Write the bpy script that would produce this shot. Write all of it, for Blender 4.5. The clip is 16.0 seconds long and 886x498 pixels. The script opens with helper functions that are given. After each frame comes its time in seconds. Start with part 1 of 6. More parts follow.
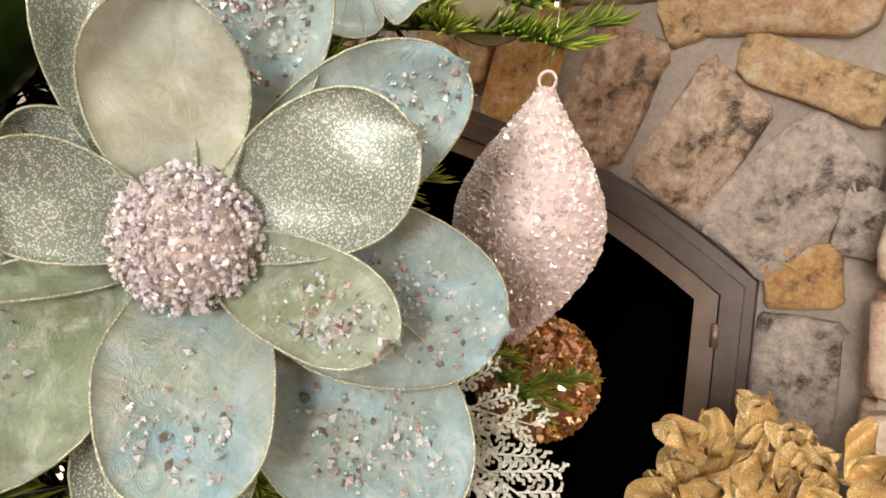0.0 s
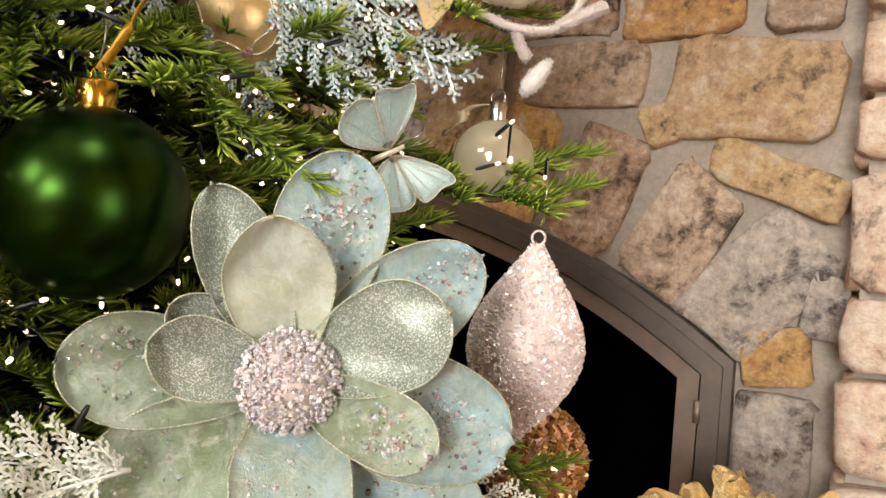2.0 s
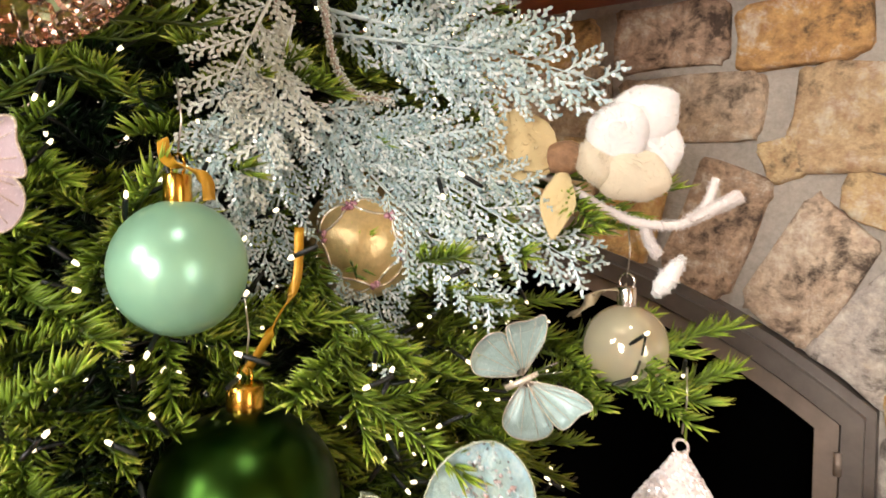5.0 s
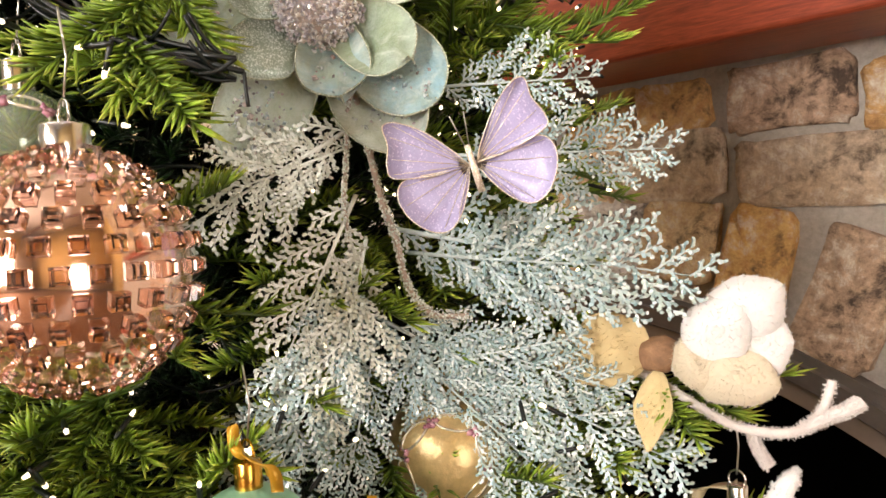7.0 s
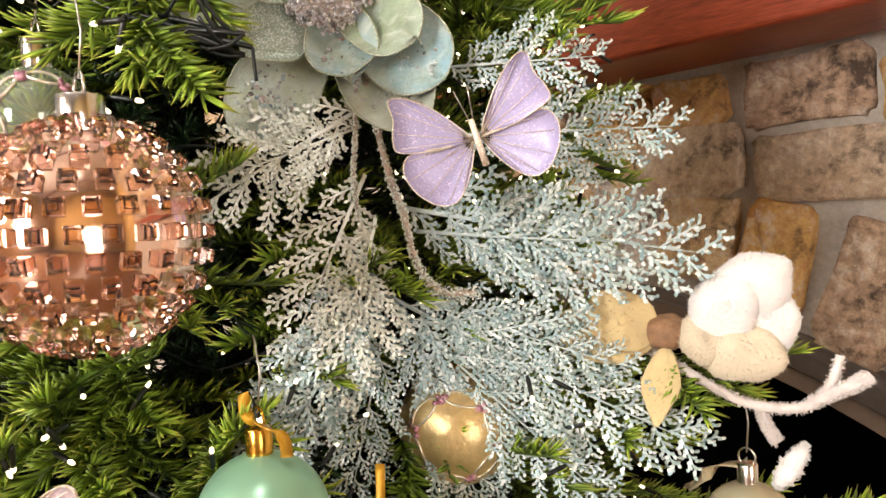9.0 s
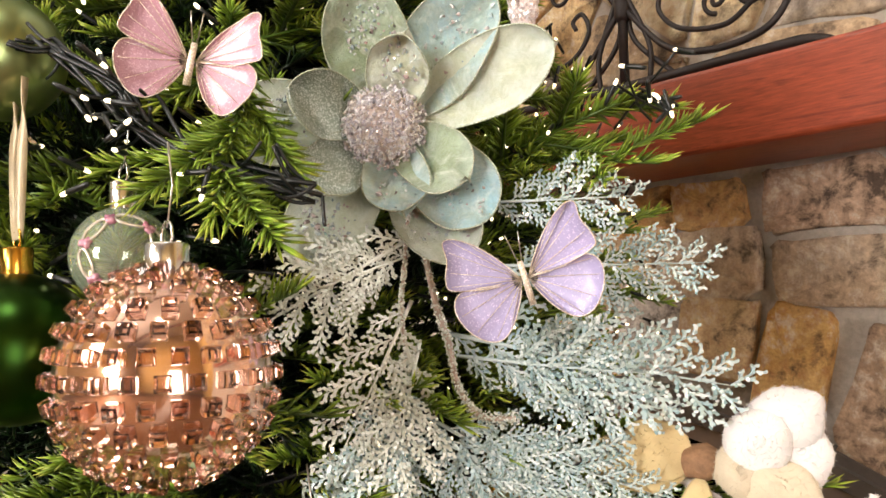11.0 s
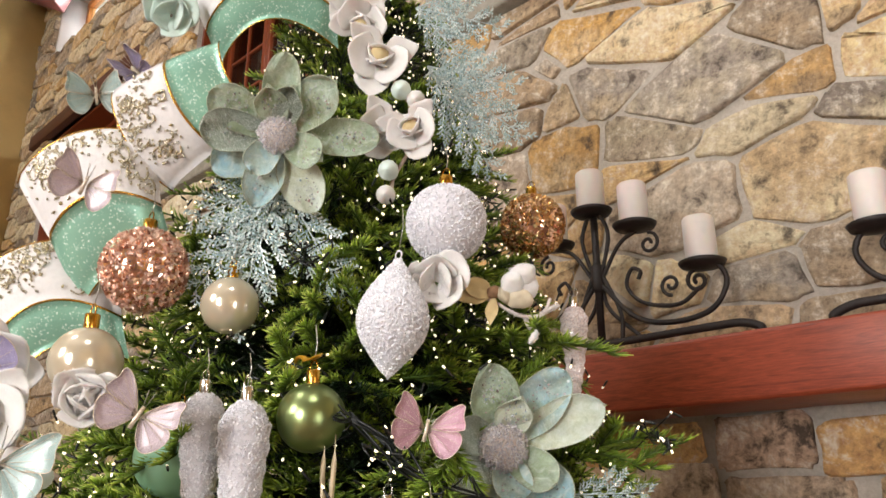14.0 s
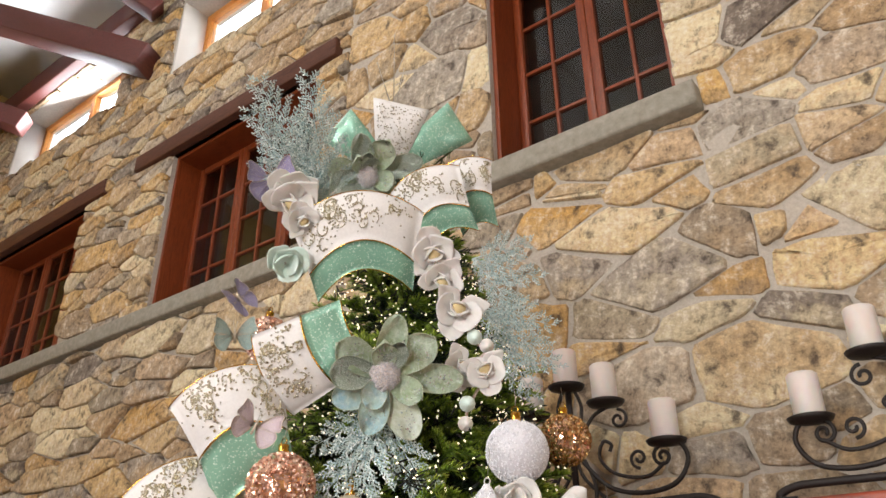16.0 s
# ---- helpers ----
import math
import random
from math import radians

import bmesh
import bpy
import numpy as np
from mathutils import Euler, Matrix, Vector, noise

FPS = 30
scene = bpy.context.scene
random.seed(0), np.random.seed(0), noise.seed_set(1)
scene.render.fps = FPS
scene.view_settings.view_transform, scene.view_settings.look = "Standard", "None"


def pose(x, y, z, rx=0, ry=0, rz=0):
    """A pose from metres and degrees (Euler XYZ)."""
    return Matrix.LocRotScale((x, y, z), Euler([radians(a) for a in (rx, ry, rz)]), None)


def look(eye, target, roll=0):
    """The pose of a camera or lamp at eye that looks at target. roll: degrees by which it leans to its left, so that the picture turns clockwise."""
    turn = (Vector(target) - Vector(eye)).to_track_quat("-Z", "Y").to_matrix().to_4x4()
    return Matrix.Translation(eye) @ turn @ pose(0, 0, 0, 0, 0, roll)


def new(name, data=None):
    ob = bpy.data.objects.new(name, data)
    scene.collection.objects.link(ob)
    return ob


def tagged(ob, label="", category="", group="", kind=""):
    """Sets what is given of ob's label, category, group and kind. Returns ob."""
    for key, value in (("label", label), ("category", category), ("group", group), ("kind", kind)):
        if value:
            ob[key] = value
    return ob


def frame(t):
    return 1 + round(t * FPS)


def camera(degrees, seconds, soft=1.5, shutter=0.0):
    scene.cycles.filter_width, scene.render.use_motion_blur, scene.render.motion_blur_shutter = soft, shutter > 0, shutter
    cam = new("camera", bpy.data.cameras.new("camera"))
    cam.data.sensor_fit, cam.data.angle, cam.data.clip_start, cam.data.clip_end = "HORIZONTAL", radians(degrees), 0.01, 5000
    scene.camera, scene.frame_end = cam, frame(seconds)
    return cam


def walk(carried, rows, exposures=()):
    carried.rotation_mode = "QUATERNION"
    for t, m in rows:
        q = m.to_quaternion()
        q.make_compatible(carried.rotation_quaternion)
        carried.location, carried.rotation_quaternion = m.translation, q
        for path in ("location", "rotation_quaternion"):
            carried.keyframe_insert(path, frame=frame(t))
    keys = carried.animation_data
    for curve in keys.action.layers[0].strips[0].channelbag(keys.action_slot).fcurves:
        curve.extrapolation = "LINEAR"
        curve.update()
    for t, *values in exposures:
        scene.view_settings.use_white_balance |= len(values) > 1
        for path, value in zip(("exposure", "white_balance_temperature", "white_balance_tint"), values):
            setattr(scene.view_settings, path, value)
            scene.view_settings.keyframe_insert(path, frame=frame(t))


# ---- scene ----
cam = camera(60.4, 16.0, shutter=0.2)
PATH = [
    (0, (0.177, 0.222, 1.146), (-0.79, 1.964, 0.972), 4.2),
    (0.5, (0.177, 0.216, 1.162), (-0.792, 1.962, 1.041), 4.0),
    (1, (0.189, 0.193, 1.177), (-0.783, 1.94, 1.101), 3.9),
    (1.5, (0.201, 0.154, 1.186), (-0.767, 1.903, 1.146), 3.9),
    (2, (0.22, 0.109, 1.195), (-0.75, 1.858, 1.181), 4.2),
    (2.5, (0.243, 0.075, 1.202), (-0.731, 1.822, 1.202), 4.3),
    (3, (0.255, 0.049, 1.2), (-0.729, 1.79, 1.198), 4.3),
    (3.5, (0.256, 0.024, 1.206), (-0.747, 1.754, 1.186), 3.9),
    (4, (0.258, 0.006, 1.239), (-0.774, 1.718, 1.188), 3.4),
    (4.5, (0.229, 0.031, 1.296), (-0.839, 1.72, 1.203), 1.8),
    (5, (0.191, 0.104, 1.365), (-0.998, 1.708, 1.252), 0.4),
    (5.2, (0.179, 0.122, 1.384), (-1.059, 1.689, 1.267), -0.1),
    (7.3, (0.198, 0.142, 1.496), (-1.242, 1.529, 1.434), -2.7),
    (7.5, (0.198, 0.143, 1.493), (-1.248, 1.523, 1.435), -2.8),
    (7.8, (0.202, 0.146, 1.489), (-1.251, 1.519, 1.434), -2.9),
    (8, (0.206, 0.147, 1.483), (-1.252, 1.515, 1.424), -2.8),
    (8.2, (0.209, 0.146, 1.474), (-1.251, 1.511, 1.414), -2.8),
    (10.3, (0.207, 0.122, 1.493), (-1.272, 1.469, 1.534), -2.0),
    (10.5, (0.208, 0.117, 1.502), (-1.272, 1.459, 1.57), -1.5),
    (11, (0.211, 0.111, 1.508), (-1.267, 1.45, 1.659), -1.2),
    (11.5, (0.212, 0.098, 1.515), (-1.252, 1.441, 1.745), -0.7),
    (12, (0.22, 0.054, 1.527), (-1.222, 1.407, 1.83), -0.3),
    (12.5, (0.237, -0.018, 1.545), (-1.167, 1.35, 1.942), 0.1),
    (13, (0.266, -0.106, 1.55), (-1.089, 1.271, 2.067), -0.1),
    (13.5, (0.31, -0.195, 1.555), (-1.017, 1.183, 2.139), -0.7),
    (14, (0.38, -0.261, 1.569), (-0.937, 1.107, 2.199), -0.2),
    (14.5, (0.459, -0.349, 1.579), (-0.839, 1.012, 2.258), 0.4),
    (15, (0.465, -0.45, 1.602), (-0.788, 0.922, 2.342), 0.7),
    (15.5, (0.428, -0.567, 1.622), (-0.723, 0.836, 2.462), -0.4),
    (16, (0.42, -0.642, 1.629), (-0.66, 0.774, 2.539), -0.6),
]
walk(cam, [(t, look(eye, target, roll)) for t, eye, target, roll in PATH],
     exposures=[(0, -0.40, 6700, 15), (3, -0.18, 6500, 12), (5, -0.02, 6450, 12), (8, 0.05, 6550, 13), (11, 0.06, 6500, 12), (12.5, -0.14, 6300, 11), (13.5, -0.37, 6200, 10), (14.5, -0.71, 6150, 10), (16, -0.79, 6180, 10)])

# ---------------------------------------------------------------- light
world = bpy.data.worlds.new("sky")
scene.world = world
world.use_nodes = True
wn = world.node_tree.nodes
sky = wn.new("ShaderNodeTexSky")
sky.sky_type = "NISHITA"
sky.sun_disc = False
sky.sun_elevation = radians(38)
sky.sun_rotation = radians(200)
world.node_tree.links.new(sky.outputs[0], wn["Background"].inputs[0])
wn["Background"].inputs[1].default_value = 0.15


def area_lamp(name, eye, target, w, h, power, color):
    d = bpy.data.lights.new(name, "AREA")
    d.shape, d.size, d.size_y, d.energy, d.color = "RECTANGLE", w, h, power, color
    ob = new(name, d)
    ob.matrix_world = look(eye, target)
    return ob


# daylight through the glass door in the east wall and the tall windows behind the camera, and the warm ceiling lamps
area_lamp("daylight_door", (4.5, -0.7, 1.15), (-0.4, 0.5, 1.3), 1.3, 1.9, 80, (1.0, 0.95, 0.89))
area_lamp("daylight_window", (1.2, -5.85, 2.0), (-0.6, 1.6, 1.5), 1.5, 2.4, 510, (1.0, 0.95, 0.89))
area_lamp("daylight_window", (-1.6, -5.85, 3.6), (-1.6, 1.6, 1.8), 1.5, 2.4, 380, (1.0, 0.95, 0.89))
for cx, cz in ((-3.02, 5.60), (-5.35, 5.68)):
    area_lamp("clerestory_daylight", (cx, 1.78, cz), (cx + 0.6, 0.0, cz + 0.15), 1.2, 0.5, 70, (0.95, 0.98, 1.0))
for lx, ly, watt in ((1.7, -1.0, 66), (-1.4, -1.8, 40), (-4.2, -0.8, 20)):
    lamp = bpy.data.lights.new("ceiling_lamp", "AREA")
    lamp.shape, lamp.size, lamp.energy, lamp.color = "DISK", 0.30, watt, (1.0, 0.95, 0.88)
    new("ceiling_lamp", lamp).matrix_world = look((lx, ly, 5.6), (lx * 0.6 - 0.4, 0.9, 1.6))


# ---------------------------------------------------------------- materials
def lin(h):
    return (*[((int(h[i:i + 2], 16) / 255) ** 2.2) for i in (0, 2, 4)], 1)


class Mat:
    """A node material with small helpers."""

    def __init__(self, name):
        self.m = bpy.data.materials.new(name)
        self.m.use_nodes = True
        self.t = self.m.node_tree
        self.b = self.t.nodes["Principled BSDF"]

    def node(self, kind, **vals):
        n = self.t.nodes.new(kind)
        for k, v in vals.items():
            n.inputs[k.replace("_", " ")].default_value = v
        return n

    def link(self, a, b):
        self.t.links.new(a, b)

    def coords(self, space="Object", scale=None):
        c = self.t.nodes.new("ShaderNodeTexCoord").outputs[space]
        if scale is None:
            return c
        mp = self.t.nodes.new("ShaderNodeMapping")
        mp.inputs["Scale"].default_value = scale
        self.link(c, mp.inputs[0])
        return mp.outputs[0]

    def noise(self, scale, detail=4.0, rough=0.6, vec=None, distortion=0.0):
        n = self.node("ShaderNodeTexNoise", Scale=scale, Detail=detail, Roughness=rough, Distortion=distortion)
        self.link(vec if vec is not None else self.coords(), n.inputs["Vector"])
        return n

    def ramp(self, fac, stops):
        r = self.t.nodes.new("ShaderNodeValToRGB")
        while len(r.color_ramp.elements) < len(stops):
            r.color_ramp.elements.new(0.5)
        for e, (p, c) in zip(r.color_ramp.elements, stops):
            e.position, e.color = p, c if len(c) == 4 else (*c, 1)
        self.link(fac, r.inputs[0])
        return r.outputs[0]

    def mix(self, fac, a, b, mode="MIX"):
        n = self.t.nodes.new("ShaderNodeMix")
        n.data_type, n.blend_type = "RGBA", mode
        for s, v in ((n.inputs[0], fac), (n.inputs[6], a), (n.inputs[7], b)):
            if hasattr(v, "is_output"):
                self.link(v, s)
            else:
                s.default_value = v
        return n.outputs[2]

    def color(self, c):
        if hasattr(c, "is_output"):
            self.link(c, self.b.inputs["Base Color"])
        else:
            self.b.inputs["Base Color"].default_value = c
        return self

    def bump(self, height, strength, dist=0.01):
        n = self.node("ShaderNodeBump", Strength=strength, Distance=dist)
        self.link(height, n.inputs["Height"])
        self.link(n.outputs[0], self.b.inputs["Normal"])
        return self

    def set(self, **vals):
        for k, v in vals.items():
            s = self.b.inputs[k.replace("_", " ")]
            if hasattr(v, "is_output"):
                self.link(v, s)
            else:
                s.default_value = v
        return self


def random_out(m):
    return m.t.nodes.new("ShaderNodeObjectInfo").outputs["Random"]


def island_out(m):
    return m.t.nodes.new("ShaderNodeNewGeometry").outputs["Random Per Island"]


def stone_material(name, tones, char=0.0):
    m = Mat(name)
    base = m.ramp(random_out(m), [(i / (len(tones) - 1), lin(t)) for i, t in enumerate(tones)])
    big = m.noise(5.5, 4, 0.6, distortion=0.5)
    fine = m.noise(48, 7, 0.75)
    stain = m.noise(15, 7, 0.72, distortion=0.25)
    shift = m.t.nodes.new("ShaderNodeMath")
    shift.operation = "MULTIPLY_ADD"
    m.link(random_out(m), shift.inputs[0])
    shift.inputs[1].default_value, shift.inputs[2].default_value = 7.31, 0.37
    turn = m.t.nodes.new("ShaderNodeMath")
    turn.operation = "FRACT"
    m.link(shift.outputs[0], turn.inputs[0])
    other = m.ramp(turn.outputs[0], [(i / (len(tones) - 1), lin(t)) for i, t in enumerate(tones)])
    c = m.mix(m.ramp(big.outputs[0], [(0.46, (0, 0, 0)), (0.60, (0.5, 0.5, 0.5))]), base, other)
    c = m.mix(m.ramp(stain.outputs[0], [(0.53 - 0.05 * char, (0, 0, 0)), (0.66 - 0.06 * char, (0.88, 0.88, 0.88))]), c, lin("342a25" if char else "4a4038"))
    c = m.mix(m.ramp(stain.outputs[0], [(0.34, (0.85, 0.85, 0.85)), (0.47, (0, 0, 0))]), c, lin("dcd2c2"))
    c = m.mix(0.55, c, m.ramp(fine.outputs[0], [(0.32, (0.15, 0.13, 0.12)), (0.66, (0.86, 0.85, 0.82))]), "OVERLAY")
    m.color(c).set(Roughness=0.85)
    add = m.t.nodes.new("ShaderNodeMath")
    add.operation = "MULTIPLY_ADD"
    m.link(stain.outputs[0], add.inputs[0])
    add.inputs[1].default_value = 1.2
    m.link(fine.outputs[0], add.inputs[2])
    m.bump(add.outputs[0], 0.7, 0.012)
    return m.m


STONE = stone_material("field_stone", ["877b70", "cca66a", "aba296", "6c6056", "e2d2ae", "ba9256", "958c82", "c2a684", "deceaa", "7b7168", "ccb084", "a08a70"])
STONE_HEARTH = stone_material("hearth_stone", ["ccb088", "c0a486", "d2b486", "ae9884", "d6c4a6"])
STONE_BURNT = stone_material("smoke_stained_stone", ["b0927a", "bca088", "a0866e", "c8b49e"], 0.7)
STONE_PALE = stone_material("pale_grey_stone", ["c2bab2", "b4ada6", "c8beb2"], 0.4)
STONE_ORANGE = stone_material("orange_stone", ["cc9e60", "d2a668", "bc9262", "d6b078"])
# ledgestone tones made pale and pink for the light falling from the right
STONE_PINK_LIT = stone_material("pink_lit_ledge_stone", ["ccb09a", "d4bca8", "be9876", "dac8b8", "c8a084"])

mortar = Mat("mortar")
mn = mortar.noise(70, 5, 0.7)
mortar.color(mortar.ramp(mn.outputs[0], [(0.3, lin("a49b90")), (0.7, lin("c0b7aa"))])).set(Roughness=0.95).bump(mn.outputs[0], 0.5, 0.01)
MORTAR = mortar.m

conc = Mat("sill_concrete")
cn = conc.noise(30, 6, 0.7)
conc.color(conc.ramp(cn.outputs[0], [(0.3, lin("7d786c")), (0.7, lin("9c968a"))])).set(Roughness=0.9).bump(cn.outputs[0], 0.3, 0.005)
CONCRETE = conc.m


def wood_material(name, dark, light, rough, axis=(1.2, 14, 14)):
    m = Mat(name)
    v = m.coords("Object", axis)
    w = m.noise(3.0, 6, 0.65, v, 1.6)
    f = m.noise(28, 3, 0.6, v)
    c = m.ramp(w.outputs[0], [(0.3, lin(dark)), (0.5, lin(light)), (0.68, lin(dark))])
    c = m.mix(0.35, c, m.ramp(f.outputs[0], [(0.35, (0.2, 0.2, 0.2)), (0.65, (0.75, 0.75, 0.75))]), "OVERLAY")
    m.color(c).set(Roughness=rough).bump(f.outputs[0], 0.08, 0.003)
    return m.m


MANTEL = wood_material("red_stained_oak", "6e3022", "91452f", 0.38)
FRAME_WOOD = wood_material("window_wood", "5a2712", "7c3c1e", 0.4, (14, 14, 1.2))
LIGHT_WOOD = wood_material("clerestory_wood", "b06a2a", "cf8b45", 0.45)
BEAM = wood_material("dark_beam_wood", "4a2420", "5d302a", 0.5, (14, 1.2, 14))
LINTEL = wood_material("lintel_wood", "3f2418", "583526", 0.7)


def plain(name, color, rough=0.5, metal=0.0, scale=40.0, vary=0.12, bump=0.0, **extra):
    m = Mat(name)
    n = m.noise(scale, 4, 0.65)
    c = lin(color)
    lo, hi = [tuple(min(1, x * f) for x in c[:3]) + (1,) for f in (1 - vary, 1 + vary)]
    m.color(m.ramp(n.outputs[0], [(0.3, lo), (0.7, hi)])).set(Roughness=rough, Metallic=metal, **extra)
    if bump:
        m.bump(n.outputs[0], bump, 0.003)
    return m.m


IRON = plain("wrought_iron", "2b2523", 0.55, 0.3, 90, 0.3, 0.3)
CANDLE = plain("ivory_wax", "d2c9c4", 0.45, 0, 20, 0.04, 0.05, Subsurface_Weight=0.25)
SURROUND = plain("fireplace_steel", "6a625c", 0.42, 0.55, 25, 0.15, 0.05)
DOORFRAME = plain("fireplace_door_frame", "85776c", 0.4, 0.5, 25, 0.12, 0.05)
SOOT = plain("black_firebox", "060606", 0.95, 0, 12, 0.4, Specular_IOR_Level=0.05)
PLASTER = plain("white_ceiling_plaster", "e8e6e2", 0.9, 0, 8, 0.03)
TAN_PLASTER = plain("tan_plaster", "c9a868", 0.9, 0, 6, 0.05)
FLOOR = wood_material("floor_board", "6b4a30", "8a6344", 0.4)
BRASS = plain("gold_cap", "d8a84a", 0.22, 1.0, 30, 0.1)
SILVER = plain("silver_cap", "d8d6d2", 0.22, 1.0, 30, 0.1)
WIRE = plain("silver_wire", "b8b4ac", 0.3, 1.0, 30, 0.1)
CABLE = plain("dark_green_cable", "0b1210", 0.4, 0, 60, 0.3)
GOLD_RIBBON = plain("gold_organza", "b98a24", 0.35, 0.3, 90, 0.3, 0.3, Transmission_Weight=0.2)
CREAM_RIBBON = plain("cream_organza", "c9b896", 0.4, 0.1, 90, 0.15, 0.2, Transmission_Weight=0.3)
TWIG = plain("frosted_twig", "b9a79a", 0.8, 0, 160, 0.25, 0.6)
BARK = plain("tree_bark", "3b2a1c", 0.9, 0, 60, 0.35, 0.5)

glass = Mat("window_glass")
glass.color((0.55, 0.56, 0.56, 1)).set(Roughness=0.0, Transmission_Weight=1.0, IOR=1.45)
GLASS = glass.m
bright = Mat("overcast_sky_backdrop")
bright.color((0, 0, 0, 1)).set(Emission_Color=(0.93, 0.97, 1, 1), Emission_Strength=14.0)
DAY = bright.m
led = Mat("warm_led")
led.color((1, 0.9, 0.7, 1)).set(Emission_Color=(1, 0.84, 0.56, 1), Emission_Strength=2.6)
LED = led.m


def needle_material(name, dark, mid, tip):
    m = Mat(name)
    u = m.t.nodes.new("ShaderNodeUVMap")
    sep = m.t.nodes.new("ShaderNodeSeparateXYZ")
    m.link(u.outputs[0], sep.inputs[0])
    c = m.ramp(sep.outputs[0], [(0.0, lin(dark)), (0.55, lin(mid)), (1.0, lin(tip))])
    r = m.ramp(island_out(m), [(0, (0.55, 0.55, 0.55)), (1, (1.25, 1.25, 1.25))])
    c = m.mix(1.0, c, r, "MULTIPLY")
    m.color(c).set(Roughness=0.42, Specular_IOR_Level=0.4)
    return m.m


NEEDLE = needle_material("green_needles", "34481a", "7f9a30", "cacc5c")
# darker copy of the needles: the shade inside the tree, put into colour
NEEDLE_SHADED = needle_material("shaded_inner_needles", "0d1a0a", "1a330f", "305218")


def glitter(name, base, spark, scale, rough=0.3, metal=0.35, amount=0.5, trans=0.0):
    """Cloth or resin covered with fine grains, each tilted its own way."""
    m = Mat(name)
    v = m.node("ShaderNodeTexVoronoi", Scale=scale)
    m.link(m.coords(), v.inputs["Vector"])
    n = m.noise(14, 4, 0.6)
    sep = m.t.nodes.new("ShaderNodeSeparateColor")
    m.link(v.outputs["Color"], sep.inputs[0])
    c = m.mix(m.ramp(n.outputs[0], [(0.35, (0, 0, 0)), (0.65, (1, 1, 1))]), lin(base), tuple(x * 0.78 for x in lin(base)[:3]) + (1,))
    c = m.mix(m.ramp(sep.outputs[0], [(1 - amount, (0, 0, 0)), (min(1, 1 - amount + 0.12), (1, 1, 1))]), c, lin(spark))
    m.color(c).set(Roughness=rough, Metallic=metal, Transmission_Weight=trans)
    m.bump(sep.outputs[1], 0.55, 0.0025)
    return m.m


def petal_material(name, a, b, c3):
    m = Mat(name)
    n = m.noise(22, 5, 0.65, distortion=1.6)
    u = m.t.nodes.new("ShaderNodeUVMap")
    sep = m.t.nodes.new("ShaderNodeSeparateXYZ")
    m.link(u.outputs[0], sep.inputs[0])
    along = m.ramp(sep.outputs[0], [(0.1, lin(a)), (0.6, lin(b)), (1.0, lin(c3))])
    c = m.mix(m.ramp(n.outputs[0], [(0.38, (0, 0, 0)), (0.64, (0.85, 0.85, 0.85))]), along, lin(c3))
    n2 = m.noise(34, 5, 0.7, distortion=0.6)
    c = m.mix(m.ramp(n2.outputs[0], [(0.42, (0, 0, 0)), (0.68, (0.6, 0.6, 0.6))]), c, lin(a))
    n3 = m.noise(48, 6, 0.7, distortion=2.2)
    c = m.mix(m.ramp(n3.outputs[0], [(0.50, (0, 0, 0)), (0.66, (0.55, 0.55, 0.55))]), c, lin("dfe4da"))
    f = m.noise(70, 7, 0.8, distortion=1.6)
    c = m.mix(0.40, c, m.ramp(f.outputs[0], [(0.34, (0.22, 0.22, 0.22)), (0.66, (0.80, 0.80, 0.80))]), "OVERLAY")
    m.color(c).set(Roughness=0.32, Sheen_Weight=0.2, Subsurface_Weight=0.1)
    m.bump(f.outputs[0], 0.75, 0.004)
    return m.m


PETAL = petal_material("mint_satin_petal", "7e8c64", "9cac8a", "b4c4b0")
PETAL_BLUE = petal_material("ice_blue_petal", "a4ac8c", "b2c2b6", "9cc4d2")
PETAL_CREAM = petal_material("cream_green_petal", "b2b690", "d0d4bc", "ced6cc")
PETAL_SHEER = glitter("glitter_green_petal", "98a896", "e6eee8", 1900, 0.42, 0.2, 0.32, 0.2)
RIM = glitter("glitter_rim", "a8b094", "ccd2c0", 1500, 0.35, 0.1, 0.4)


def bead_material(name, tones, rough=0.2, metal=0.1, trans=0.0):
    m = Mat(name)
    m.color(m.ramp(island_out(m), [(i / max(1, len(tones) - 1), lin(t)) for i, t in enumerate(tones)]))
    m.set(Roughness=rough, Metallic=metal, Transmission_Weight=trans)
    return m.m


HEART_BEAD = bead_material("silver_lilac_beads", ["bcbac2", "e4e0e6", "d0c4b8", "f6f4f6", "c0bcc6", "dcd2d2"], 0.22, 0.12)
TIP_BEAD = bead_material("clear_beads", ["d0dcda", "eef2f2", "b0c4c8", "8a7874", "e2eae8", "c8a098", "f4f6f6", "e6eeee", "a4bab4"], 0.1, 0.15, 0.15)
PEARL_BEAD = bead_material("pearl_pink_beads", ["dccac6", "ebe0de", "f4eeee", "ccbab8", "faf8fa", "e6d2ca"], 0.15, 0.2)
WHITE_BEAD = bead_material("white_beads", ["dcdce0", "e8e8ee", "ceced6", "f6f6fa", "e0e0e6"], 0.18, 0.0)
COPPER_BEAD = bead_material("copper_sequins", ["c89478", "eac0a8", "f6decf", "a87460", "f0cab6"], 0.25, 0.65)
GOLD_BEAD = bead_material("gold_sequins", ["8e5e34", "c49450", "6e4828", "e8cc98", "a4744c"], 0.25, 0.7)
gem_mat = Mat("pink_gems")
gem_mat.color(gem_mat.ramp(random_out(gem_mat), [(0, lin("fbe0d8")), (0.5, lin("fff2ee")), (1, lin("f8d2c8"))])).set(Roughness=0.02, Transmission_Weight=1.0, IOR=1.55)
PINK_GEM = gem_mat.m
